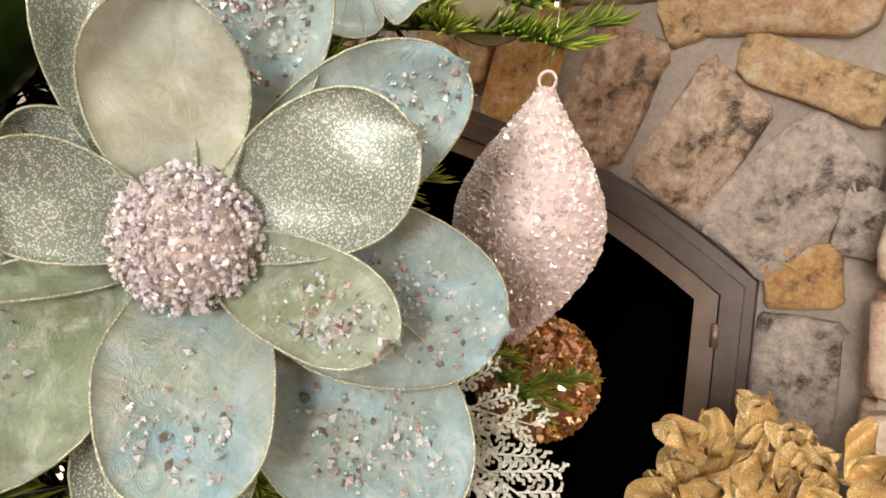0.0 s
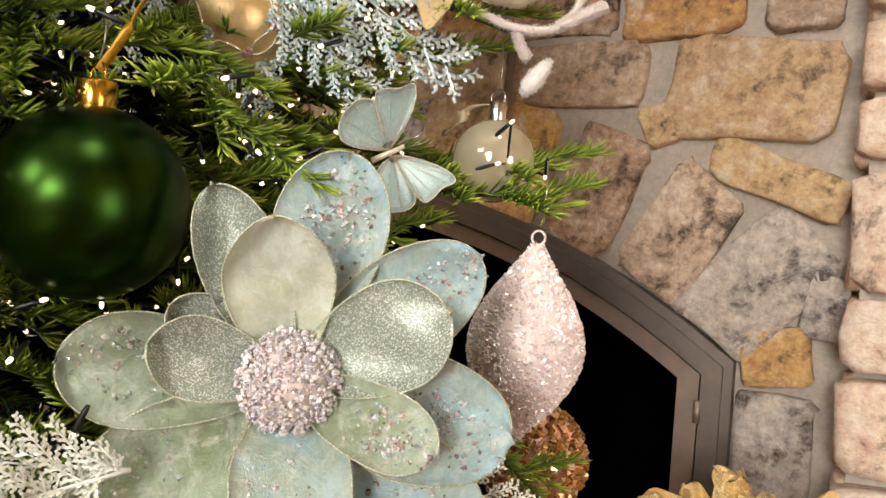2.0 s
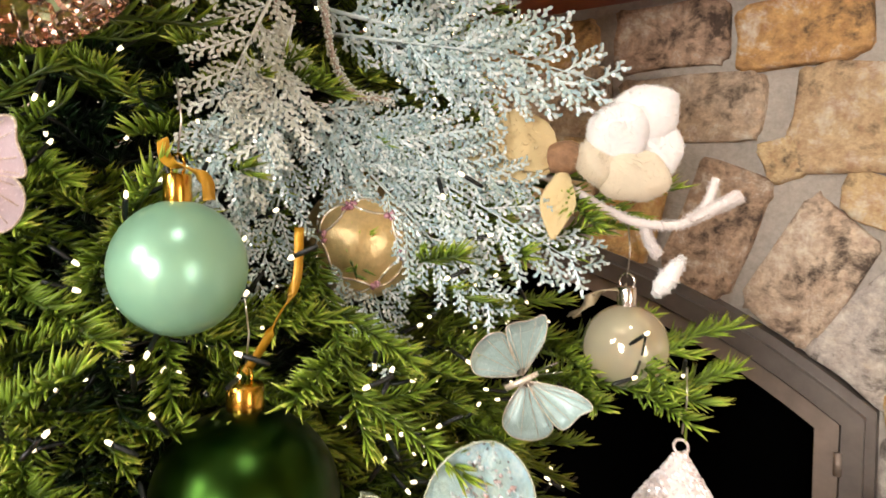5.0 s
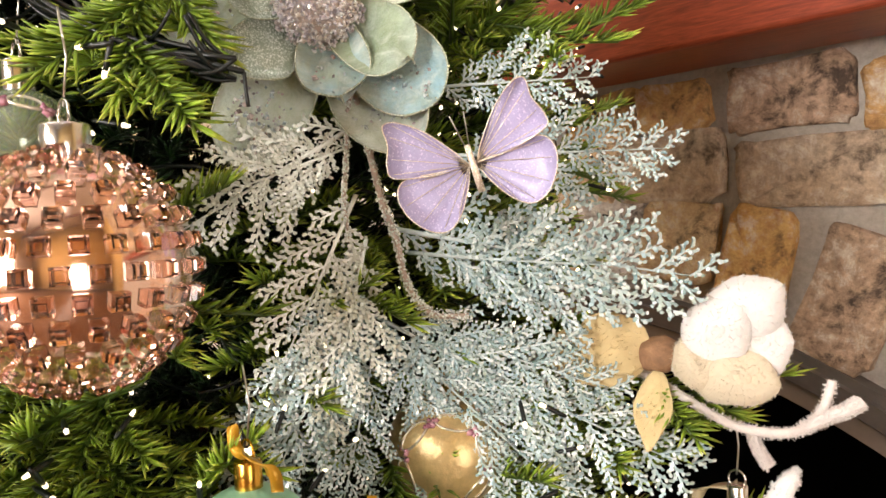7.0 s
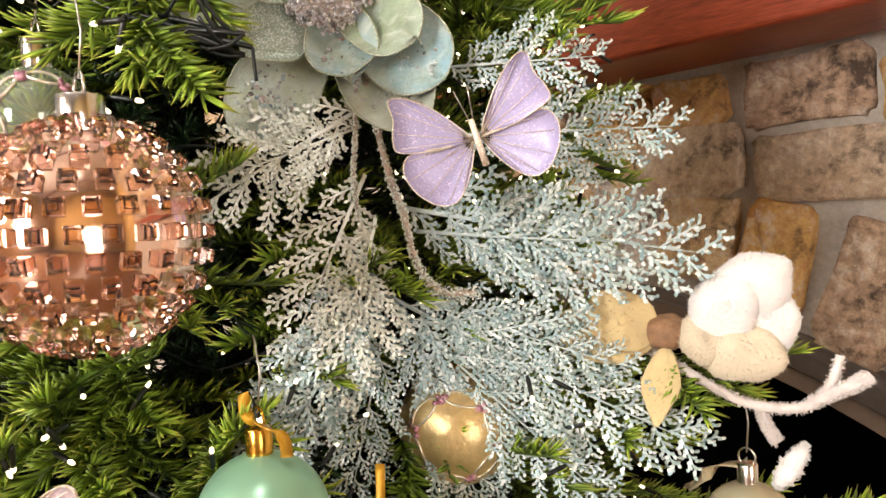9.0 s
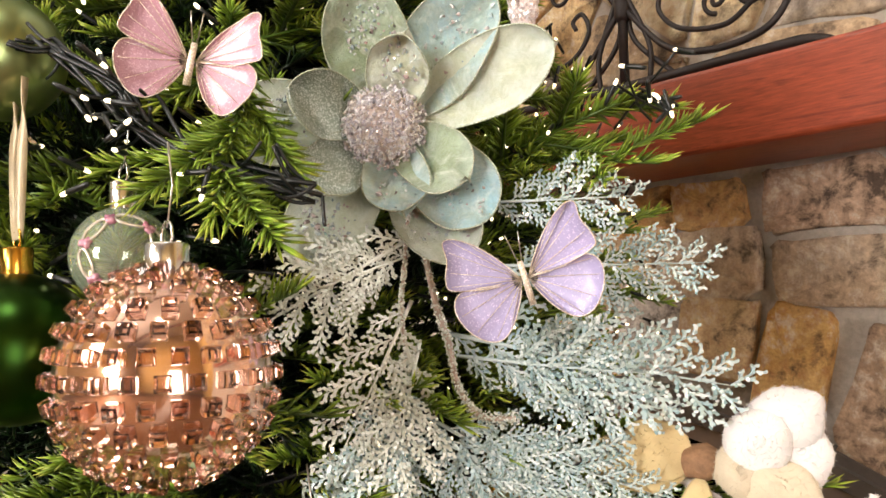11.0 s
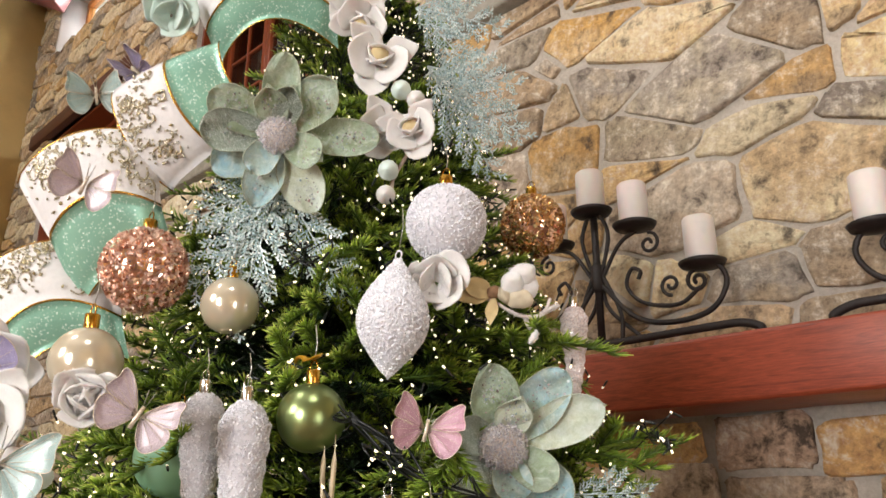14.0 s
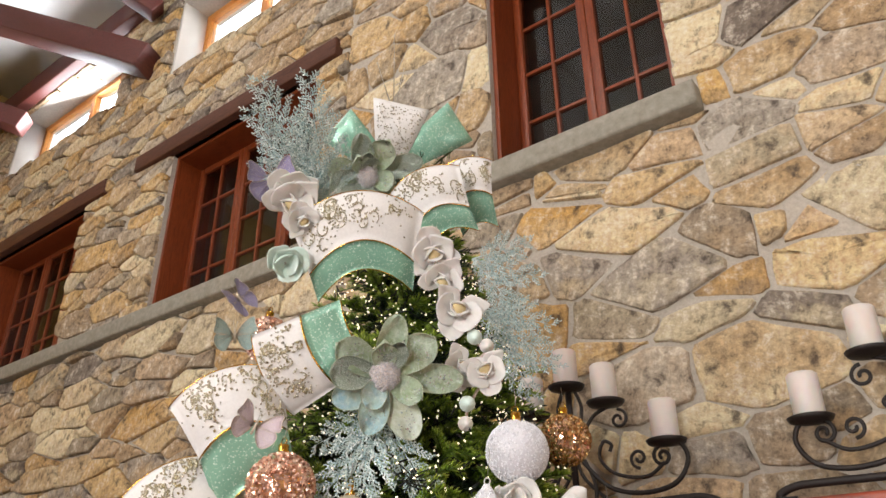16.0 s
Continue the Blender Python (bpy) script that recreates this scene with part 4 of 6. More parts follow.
# ---------------------------------------------------------------- light string
def light_string():
    th = thing("light_string", pose(AXIS.x, AXIS.y, 0), "warm white fairy lights on dark green cable wound round the tree", "fairy lights")
    rnd = random.Random(21)
    bulbs, sockets = Geo(), Geo()
    pts, a, z = [], -2.6, 0.95
    while z < 2.46:
        r = tree_radius(z) * rnd.uniform(0.62, 0.80)
        pts.append((r * math.cos(a), r * math.sin(a), z + rnd.uniform(-0.03, 0.03)))
        a += 0.16 / max(0.35, tree_radius(z) / 0.4)
        if a > 1.9:
            a -= 4.5
            z += 0.05
        z += 0.0026
    run = 60
    for i in range(0, len(pts) - 2, run):
        seg = spline(pts[i:i + run + 1], 3)
        part("cable", tube(seg, 0.0012, 4), CABLE, th)
    seg_all = spline(pts, 3)
    drop = lathe([(0.0003, -0.0030), (0.0009, -0.0024), (0.0012, -0.001), (0.0012, 0.0004), (0.0008, 0.0016)], 9)
    plug = lathe([(0.0012, 0.0), (0.0015, 0.003), (0.0015, 0.011), (0.0010, 0.014)], 6)

    def bulb(p):
        w = p + Vector((AXIS.x, AXIS.y, 0))
        for c, rad in FREE + FREE_HIGH:
            q = Vector(c)
            out = (Vector(CAM_LOW if q.z < 1.36 else CAM_MID if q.z < 1.7 else CAM_HIGH) - q).normalized()
            along = (w - q).dot(out)
            if -0.03 < along < 0.2 and (w - q - out * along).length < rad * 0.8:
                return
        d = Vector((rnd.uniform(-1, 1), rnd.uniform(-1, 1), rnd.uniform(-1, 1)))
        m = Matrix.Translation(p) @ d.to_track_quat("Z", "Y").to_matrix().to_4x4()
        bulbs.join(drop, m)
        sockets.join(plug, m @ Matrix.Translation((0, 0, 0.001)))

    for p in seg_all:
        if rnd.random() < 0.55:
            bulb(p + Vector((rnd.uniform(-0.02, 0.02), rnd.uniform(-0.02, 0.02), rnd.uniform(-0.02, 0.02))))
    for _ in range(2600):
        z = rnd.uniform(0.95, 2.35)
        a = rnd.uniform(-2.6, 1.5)
        r = tree_radius(z) * rnd.uniform(0.74, 1.03)
        bulb(Vector((r * math.cos(a), r * math.sin(a), z)))
    # bunches where the cable is gathered
    for c, n in (((-0.015, 0.62, 1.262), 3), ((-0.25, 0.31, 1.78), 12), ((-0.30, 0.22, 1.83), 10), ((-0.06, 0.53, 1.64), 9)):
        base = Vector(c) - AXIS
        for _ in range(n):
            d = Vector((rnd.uniform(-0.2, 1), rnd.uniform(-0.8, 0.3), rnd.uniform(-0.6, 0.6))).normalized()
            e = base + d * rnd.uniform(0.02, 0.05)
            part("cable", tube(spline([base - d * 0.03, base + Vector((0, 0, rnd.uniform(-0.008, 0.008))), e], 3), 0.0010, 4), CABLE, th)
            bulb(e)
    # the thick bunch of cable beside the pink butterfly
    way = [Vector(q) - AXIS for q in ((-0.208, 0.223, 1.651), (-0.183, 0.250, 1.620), (-0.175, 0.259, 1.603), (-0.154, 0.282, 1.584), (-0.120, 0.318, 1.569))]
    for _ in range(7):
        bent = [q + Vector((rnd.gauss(0, 0.005), rnd.gauss(0, 0.005), rnd.gauss(0, 0.005))) for q in way]
        part("cable", tube(spline(bent, 6), 0.0014, 5), CABLE, th)
        for q in bent:
            d = Vector((rnd.uniform(-0.6, 0.6), rnd.uniform(-0.8, 0.1), rnd.uniform(-0.6, 0.6))).normalized()
            part("cable", tube(spline([q, q + d * 0.010, q + d * 0.020 + Vector((0, 0, 0.004))], 3), 0.0010, 4), CABLE, th)
            bulb(q + d * 0.022 + Vector((0, 0, 0.004)))
    tagged(part("bulb_scatter", bulbs, LED, th, "small warm white bulbs"), kind="stuff")
    tagged(part("socket_scatter", sockets, CABLE, th), kind="stuff")


# ---------------------------------------------------------------- ornaments
CAM_LOW, CAM_MID, CAM_HIGH = (0.24, 0.07, 1.20), (0.205, 0.13, 1.49), (0.42, -0.45, 1.60)
light_string()


def cap(th, z, r=0.009, mat=None, loop=True):
    mat = mat or BRASS
    c = lathe([(r * 0.9, z - 0.004), (r, z - 0.002), (r, z + 0.012), (r * 0.92, z + 0.013), (r * 0.3, z + 0.0135)], 18)
    cp = part("cap", c, mat, th)
    if loop:
        part("loop", tube([(0.006 * math.cos(t), 0, z + 0.017 + 0.006 * math.sin(t)) for t in np.linspace(-1.2, 4.4, 14)], 0.0008, 5), mat, cp)


def thread(th, z, ln, mat=None, r=0.0006):
    part("thread", tube([(0, 0, z), (0.001, 0.002, z + ln * 0.5), (0, 0, z + ln)], r, 4), mat or WIRE, th)


def strip(points, width, side=(0.5, 0.2, 0.0)):
    """A flat ribbon along points, twisting a little."""
    pts = spline(points, 7)
    g, n = Geo(), len(pts)
    v = []
    for i, p in enumerate(pts):
        a = 0.9 * math.sin(i * 0.33)
        d = (pts[min(i + 1, n - 1)] - pts[max(i - 1, 0)]).normalized()
        w = (Vector(side) + Vector((0, math.sin(a), 0.2 * math.cos(a)))).cross(d).cross(d).normalized() * width / 2
        k = d.cross(w).normalized() * 0.0004
        v += [tuple(p + w + k), tuple(p - w + k), tuple(p - w - k), tuple(p + w - k)]
    f = [(0, 1, 2, 3), tuple(4 * n - 4 + q for q in (3, 2, 1, 0))]
    for i in range(n - 1):
        for q in range(4):
            f.append((4 * i + q, 4 * i + (q + 1) % 4, 4 * i + 4 + (q + 1) % 4, 4 * i + 4 + q))
    return g.add(v, f)


def bauble(p, r, mat, label, capmat=None, ln=0.04, beads=None):
    th = thing("bauble", pose(*p), label, "bauble")
    part("ball", ball(r, 40, 24), mat, th)
    cap(th, r, max(0.007, r * 0.2), capmat)
    thread(th, r + 0.02, ln)
    return th


def surface_grains(r_of, zs, count, size, seed, flat=1.0):
    """Grains spread over a turned form r_of(t), z from zs."""
    rnd = random.Random(seed)
    g = Geo()
    i = 0
    while i < count:
        t = rnd.random()
        r = r_of(t)
        if rnd.random() * 1.0 > r / max(1e-6, r_of(0.5)) + 0.05:
            continue
        a = rnd.uniform(0, 6.2832)
        grain(g, (r * math.cos(a), r * math.sin(a), zs[0] + (zs[1] - zs[0]) * t), size, rnd, flat)
        i += 1
    return g


def beaded_drop(p, top, bottom, r, bead, label, skin, tilt=0.0):
    """A spindle-shaped ornament covered with beads."""
    th = thing("drop_ornament", pose(*p, 0, tilt, 0), label, "ornament")

    def rad(t):
        s = math.sin(math.pi * min(1, max(0, t)) ** 0.92)
        return r * (0.08 + 0.92 * s ** 1.15)

    prof = [(rad(k / 28) * 0.985, bottom + (top - bottom) * k / 28) for k in range(29)]
    part("body", lathe([(0.0005, bottom - 0.004)] + prof, 36), skin, th)
    tagged(part("beading", surface_grains(rad, (bottom, top), 3300, 0.0019, 5), bead, th, smooth=False), kind="stuff")
    ring = tube([(0.005 * math.cos(t), 0, top + 0.004 + 0.005 * math.sin(t)) for t in np.linspace(0, 6.28, 20)], 0.0010, 6)
    part("loop", ring, skin, th)
    thread(th, top + 0.013, 0.045)
    return th


def grain_ball(p, r, bead, skin, label, count, size, flat=1.0, capmat=None):
    th = thing("bauble", pose(*p), label, "bauble")
    part("ball", ball(r * 0.985, 32, 18), skin, th)

    def rad(t):
        return r * math.sqrt(max(0.0, 1 - (2 * t - 1) ** 2)) + 1e-5

    rnd = random.Random(int(r * 1e5) + count)
    g = Geo()
    for i in range(count):
        zz = rnd.uniform(-1, 1)
        a = rnd.uniform(0, 6.2832)
        s = math.sqrt(1 - zz * zz)
        grain(g, (r * s * math.cos(a), r * s * math.sin(a), r * zz), size, rnd, flat)
    tagged(part("beading", g, bead, th, smooth=False), kind="stuff")
    cap(th, r, 0.008, capmat)
    thread(th, r + 0.02, 0.03)
    return th


SKIN_PEARL = plain("pearl_skin", "dccec8", 0.35, 0.1, 200, 0.08, 0.2)
SKIN_WHITE = plain("white_skin", "d2d0d6", 0.4, 0.05, 200, 0.05, 0.2)

beaded_drop((0.016, 0.606, 1.130), 0.070, -0.068, 0.0400, PEARL_BEAD, "pearl-pink beaded glass drop ornament on a wire", SKIN_PEARL, 3)
beaded_drop((-0.216, 0.280, 1.757), 0.066, -0.062, 0.0385, WHITE_BEAD, "white beaded drop ornament hanging on the tree", SKIN_WHITE, 6)
beaded_drop((-0.082, 0.285, 1.030), 0.055, -0.075, 0.032, WHITE_BEAD, "clear white beaded drop ornament with silver cap", SKIN_WHITE)
grain_ball((-0.091, 0.912, 0.963), 0.060, GOLD_BEAD, COPPER_BALL, "copper and gold beaded ball behind the drop", 1100, 0.0042)
grain_ball((-0.194, 0.341, 1.876), 0.0465, WHITE_BEAD, SKIN_WHITE, "white glitter ball ornament", 2600, 0.0016)
grain_ball((-0.223, 0.546, 1.934), 0.0440, GOLD_BEAD, COPPER_BALL, "copper gold sequin ball ornament", 1500, 0.0030, 0.35)
grain_ball((-0.442, 0.102, 1.821), 0.0475, COPPER_BEAD, COPPER_BALL, "rose copper sequin ball ornament", 1700, 0.0036, 0.3)
grain_ball((-0.650, 0.220, 2.125), 0.0420, COPPER_BEAD, COPPER_BALL, "rose copper sequin ball behind the ribbon", 1200, 0.0034, 0.3)

th = bauble((-0.140, 0.370, 1.203), 0.0515, GREEN_BALL, "large dark green satin ball with gold cap")
part("ribbon", strip([(0.0, 0, 0.070), (0.012, 0.004, 0.088), (0.020, 0.006, 0.102), (0.030, 0.010, 0.122), (0.028, 0.014, 0.150)], 0.005), GOLD_RIBBON, th)
th = bauble((-0.253, 0.206, 1.649), 0.0345, OLIVE_BALL, "olive green satin ball with gold cap")
part("ribbon", strip([(0.012, 0, 0.062), (-0.004, -0.004, 0.058), (-0.022, -0.004, 0.062), (-0.036, 0, 0.052)], 0.007), GOLD_RIBBON, th)
th = bauble((-0.141, 0.330, 1.333), 0.0340, MINT_BALL, "pearly mint green ball with gold ribbon")
bow = [(-0.006, -0.004, 0.064), (0.000, -0.006, 0.054), (0.012, -0.004, 0.050), (0.020, 0.002, 0.044), (0.020, 0.004, 0.034)]
part("ribbon", strip(bow, 0.006), GOLD_RIBBON, th)
th = bauble((-0.227, 0.211, 1.491), 0.0390, GREEN_BALL, "dark green satin ball with gold star spikes")
g = Geo()
for k in range(26):
    a = k / 26 * 6.283
    rr = 0.030 if k % 2 else 0.020
    g.join(tube([(0, 0, 0), (rr * math.cos(a), rr * math.sin(a), 0.003)], 0.0022, 4, 0.2))
part("star", g, STAR_GOLD, th, "gold straw star", m=face((-0.006, -0.031, 0.010), (0.3, -0.2, 0.05)) @ pose(-0.012, 0, 0.012))
part("ribbon", strip([(-0.003, 0, 0.056), (-0.010, 0, 0.10), (-0.008, 0, 0.14)], 0.005), CREAM_RIBBON, th)
part("ribbon", strip([(0.003, 0, 0.056), (0.006, 0, 0.10), (0.008, 0, 0.14)], 0.005), CREAM_RIBBON, th)
bauble((-0.430, 0.158, 1.616), 0.0450, MINT_BALL, "large mint green ball behind the beaded icicles")
bauble((-0.345, 0.015, 1.692), 0.0330, PEARL_BALL, "champagne pearl ball beside a white rose")
bauble((-0.378, 0.177, 1.781), 0.0330, PEARL_BALL, "champagne pearl ball under frosted cedar")
th = bauble((-0.034, 0.637, 1.261), 0.0320, CLEAR, "champagne tinted clear glass ball with a cream ribbon", SILVER)
part("ribbon", strip([(0, 0, 0.044), (-0.02, -0.004, 0.040), (-0.036, -0.006, 0.024), (-0.044, 0, 0.020)], 0.010), CREAM_RIBBON, th)


def loops_on_ball(th, r, toward, bead, seed):
    """Beaded ovals and rosettes on the ball's face."""
    rnd = random.Random(seed)
    z = Vector(toward).normalized()
    x = Vector((0, 0, 1)).cross(z).normalized()
    y = z.cross(x)
    roses = Geo()
    for k in range(6):
        a = k * math.pi / 3 + 0.3
        c = (z * 0.75 + (x * math.cos(a) + y * math.sin(a)) * 0.66).normalized()
        t1 = c.cross(z).normalized()
        t2 = c.cross(t1)
        pts = [((c + t1 * 0.30 * math.cos(q) + t2 * 0.13 * math.sin(q)).normalized() * (r + 0.0004)) for q in np.linspace(0, 6.283, 19)]
        part("beaded_oval", tube(pts, 0.0009, 5), SILVER_BEAD, th)
        c2 = (z * 0.75 + (x * math.cos(a + 0.52) + y * math.sin(a + 0.52)) * 0.66).normalized()
        for q in range(9):
            e = (c2 + Vector((rnd.uniform(-1, 1), rnd.uniform(-1, 1), rnd.uniform(-1, 1))) * 0.075).normalized() * (r + 0.0006)
            grain(roses, e, 0.0021, rnd)
    tagged(part("rosette_beading", roses, bead, th), kind="stuff")


th = bauble((-0.1735, 0.4996, 1.340), 0.0410, GOLD_BALL, "gold glass ball with pink beaded flowers")
loops_on_ball(th, 0.0410, (0.39, -0.42, -0.03), ROSE_BEAD, 4)
th = bauble((-0.186, 0.250, 1.537), 0.0255, CLEAR_GREEN, "pale green glass ball with pink beaded loops", SILVER)
loops_on_ball(th, 0.0255, (0.39, -0.14, 0.0), ROSE_BEAD, 5)


def jewel_ball(p, r):
    th = thing("jewelled_ball", pose(*p), "rose-gold mirror ball set with square pink gems", "bauble")
    part("ball", ball(r, 48, 30), COPPER_BALL, th)
    rows, a0, b0 = 14, 0.0035, 0.0024
    gem = Geo().add([(-a0, -a0, -0.002), (a0, -a0, -0.002), (a0, a0, -0.002), (-a0, a0, -0.002), (-a0, -a0, 0.0012), (a0, -a0, 0.0012), (a0, a0, 0.0012), (-a0, a0, 0.0012),
                     (-b0, -b0, 0.0038), (b0, -b0, 0.0038), (b0, b0, 0.0038), (-b0, b0, 0.0038)],
                    [(0, 1, 5, 4), (1, 2, 6, 5), (2, 3, 7, 6), (3, 0, 4, 7), (4, 5, 9, 8), (5, 6, 10, 9), (6, 7, 11, 10), (7, 4, 8, 11), (8, 9, 10, 11), (3, 2, 1, 0)])
    first = None
    for i in range(1, rows):
        lat = -math.pi / 2 + math.pi * i / rows
        n = max(5, int(2 * math.pi * r * math.cos(lat) / 0.0122))
        for k in range(n):
            a = 2 * math.pi * (k + 0.5 * (i % 2)) / n
            d = Vector((math.cos(lat) * math.cos(a), math.cos(lat) * math.sin(a), math.sin(lat)))
            east = Vector((-math.sin(a), math.cos(a), 0))
            w = Matrix((east, d.cross(east), d)).transposed().to_4x4()
            w.translation = d * (r + 0.0015)
            if first is None:
                first = part("gem", gem, PINK_GEM, th, "square faceted pink gem", smooth=False, m=w)
            else:
                ob = new("gem", first.data)
                ob.parent = th
                ob.matrix_basis = w
    cap(th, r, 0.010, SILVER)
    thread(th, r + 0.02, 0.04)


jewel_ball((-0.130, 0.250, 1.480), 0.0465)


def icicle(p, ln, r, mat, skin, label, tilt):
    th = thing("icicle_ornament", pose(*p, tilt[0], tilt[1], 0), label, "ornament", "beaded icicles")

    def rad(t):
        return r * (0.12 + 0.88 * min(1.0, t * 1.25) ** 0.7) * (1 - max(0, (t - 0.86) / 0.14) ** 2 * 0.75) + 0.0008 * math.sin(t * 60)

    prof = [(rad(k / 24) * 0.97, -ln + ln * k / 24) for k in range(25)]
    part("body", lathe([(0.0004, -ln - 0.002)] + prof, 20), skin, th)
    tagged(part("beading", surface_grains(rad, (-ln, 0), 3600, 0.0014, 9), mat, th, smooth=False), kind="stuff")
    cap(th, 0.0, 0.006, SILVER)
    thread(th, 0.015, 0.03)


icicle((-0.334, 0.132, 1.675), 0.175, 0.0225, WHITE_BEAD, SKIN_WHITE, "long white glitter icicle ornament", (6, 8))
icicle((-0.268, 0.140, 1.662), 0.185, 0.0235, WHITE_BEAD, SKIN_WHITE, "long white glitter icicle with silver cap", (2, 3))
icicle((-0.145, 0.520, 1.800), 0.120, 0.0160, PEARL_BEAD, SKIN_PEARL, "pink beaded icicle ornament at the branch tip", (2, 4))


# ---------------------------------------------------------------- magnolias of satin
def petal_geo(ln, w, cup, bend, notch, seed, n=12, k=9, thick=0.0012, wave=0.0018):
    """A spoon-shaped petal along x; cup lifts its sides, bend lifts its tip."""
    rnd = random.Random(seed)
    ph = rnd.uniform(0, 6)
    top = []
    for i in range(n + 1):
        t = math.sin(math.pi / 2 * i / n)
        wid = w / 2 * (math.sin(math.pi / 2 * min(1, 0.16 + 0.84 * t / 0.58)) if t < 0.58 else math.sqrt(max(0.0, 1 - ((t - 0.58) / 0.42) ** 2.3)))
        wid = max(wid * (1 + 0.045 * math.sin(8 * t + ph)), w * 0.01)
        for j in range(k + 1):
            s = 2 * j / k - 1
            x = ln * t - notch * ln * (1 - abs(s)) * max(0, t - 0.85) + 0.02 * ln * (1 - abs(s)) ** 1.5 * max(0, (t - 0.8) / 0.2)
            zz = cup * (s * s) * wid * 1.3 + bend * ln * t * t + wave * (0.3 + t) * math.sin(9 * t + 3 * s + ph) + wave * 0.8 * t * s * math.sin(5 * s + 11 * t + 2 * ph)
            top.append(((x, s * wid, zz), t))
    v = [p for p, _ in top] + [(x, y, zz - thick) for (x, y, zz), _ in top]
    u = [t for _, t in top] * 2
    m = (n + 1) * (k + 1)
    f = []
    for i in range(n):
        for j in range(k):
            a = i * (k + 1) + j
            f.append((a, a + k + 1, a + k + 2, a + 1))
            f.append((m + a, m + a + 1, m + a + k + 2, m + a + k + 1))
    edge = [i * (k + 1) for i in range(n + 1)] + [n * (k + 1) + j for j in range(1, k + 1)] + [i * (k + 1) + k for i in range(n - 1, -1, -1)]
    for a, b in zip(edge, edge[1:]):
        f.append((a, b, m + b, m + a))
    g = Geo().add(v, f, u)
    rim = tube([v[e] for e in edge], 0.0006, 5)
    return g, rim, [p for p, _ in top], k + 1


def magnolia(m, petals, heart, label, relax=0.8):
    """petals: turn, length, width, lift of the petal in degrees, cup, bend, material, beads."""
    th = thing("magnolia", m, label, "artificial flower", "satin magnolias")
    rnd = random.Random(len(petals) + int(heart * 1e5))
    for n, (turn, ln, w, lift, cup, bend, mat, beads) in enumerate(petals):
        g, rim, top, row = petal_geo(ln, w * 0.90, cup * 0.85, bend, 0.35 if n % 4 == 1 else 0.0, n + 3, 14, 11, 0.0010, 0.0028)
        pm = pose(0, 0, -0.004 + 0.0005 * n, 0, 0, turn) @ pose(0.006, 0, 0, 0, -lift * relax, 0)
        pt = part("petal", g, mat, th, m=pm)
        part("rim", rim, RIM, pt)
        if beads:
            bg = Geo()
            for _ in range(beads):
                t = min(0.97, max(0.35, rnd.gauss(0.74, 0.12)))
                s = rnd.uniform(-0.62, 0.62)
                i, j = int(math.asin(t) / (math.pi / 2) * 14), int((s + 1) / 2 * (row - 1))
                q = Vector(top[min(len(top) - 1, i * row + j)]) + Vector((rnd.uniform(-0.5, 0.5) * ln / 10, rnd.uniform(-0.5, 0.5) * w / row, 0.001))
                grain(bg, q, 0.0013 if rnd.random() < 0.8 else 0.0021, rnd, 0.7)
            tagged(part("beading", bg, TIP_BEAD, pt, "scattered clear beads", smooth=False), kind="stuff")
    part("heart", ball(heart * 0.9, 18, 12), SKIN_PEARL, th, m=pose(0, 0, heart * 0.35))
    hg = Geo()
    for _ in range(2600):
        d = Vector((rnd.gauss(0, 1), rnd.gauss(0, 1), rnd.gauss(0.15, 1))).normalized()
        if d.z > -0.45:
            grain(hg, d * heart * rnd.uniform(0.86, 1.14) + Vector((0, 0, heart * 0.35)), heart * rnd.uniform(0.032, 0.070), rnd)
    tagged(part("heart_beading", hg, HEART_BEAD, th, "silver and lilac beads", smooth=False), kind="stuff")
    return th


LARGE = [
    # back ring
    (178, 0.107, 0.063, 8, 0.30, 0.02, PETAL, 70), (79, 0.120, 0.067, 8, 0.25, 0.02, PETAL_BLUE, 230), (36, 0.115, 0.061, 10, 0.25, 0.03, PETAL_BLUE, 170),
    (-13, 0.115, 0.074, 8, 0.25, 0.02, PETAL_BLUE, 170), (-44, 0.132, 0.080, 4, 0.22, 0.0, PETAL_BLUE, 190), (-92, 0.111, 0.070, 0, 0.25, 0.0, PETAL_SHEER, 0),
    (-139, 0.120, 0.074, 6, 0.25, 0.0, PETAL, 30), (115, 0.103, 0.046, 12, 0.40, 0.06, PETAL_SHEER, 0), (150, 0.066, 0.038, 10, 0.3, 0.1, PETAL_SHEER, 0),
    # front ring
    (99, 0.085, 0.059, 24, 0.35, 0.06, PETAL_CREAM, 0), (26, 0.090, 0.061, 24, 0.30, 0.08, PETAL_SHEER, 0), (-24, 0.083, 0.044, 26, 0.35, 0.02, PETAL, 140),
    (-84, 0.090, 0.067, 18, 0.30, 0.0, PETAL_BLUE, 90), (168, 0.070, 0.044, 22, 0.40, 0.06, PETAL_SHEER, 0),
]
magnolia(face((-0.040, 0.422, 1.117), CAM_LOW), LARGE, 0.0245, "large mint and ice-blue satin magnolia with beaded petals", 1.0)

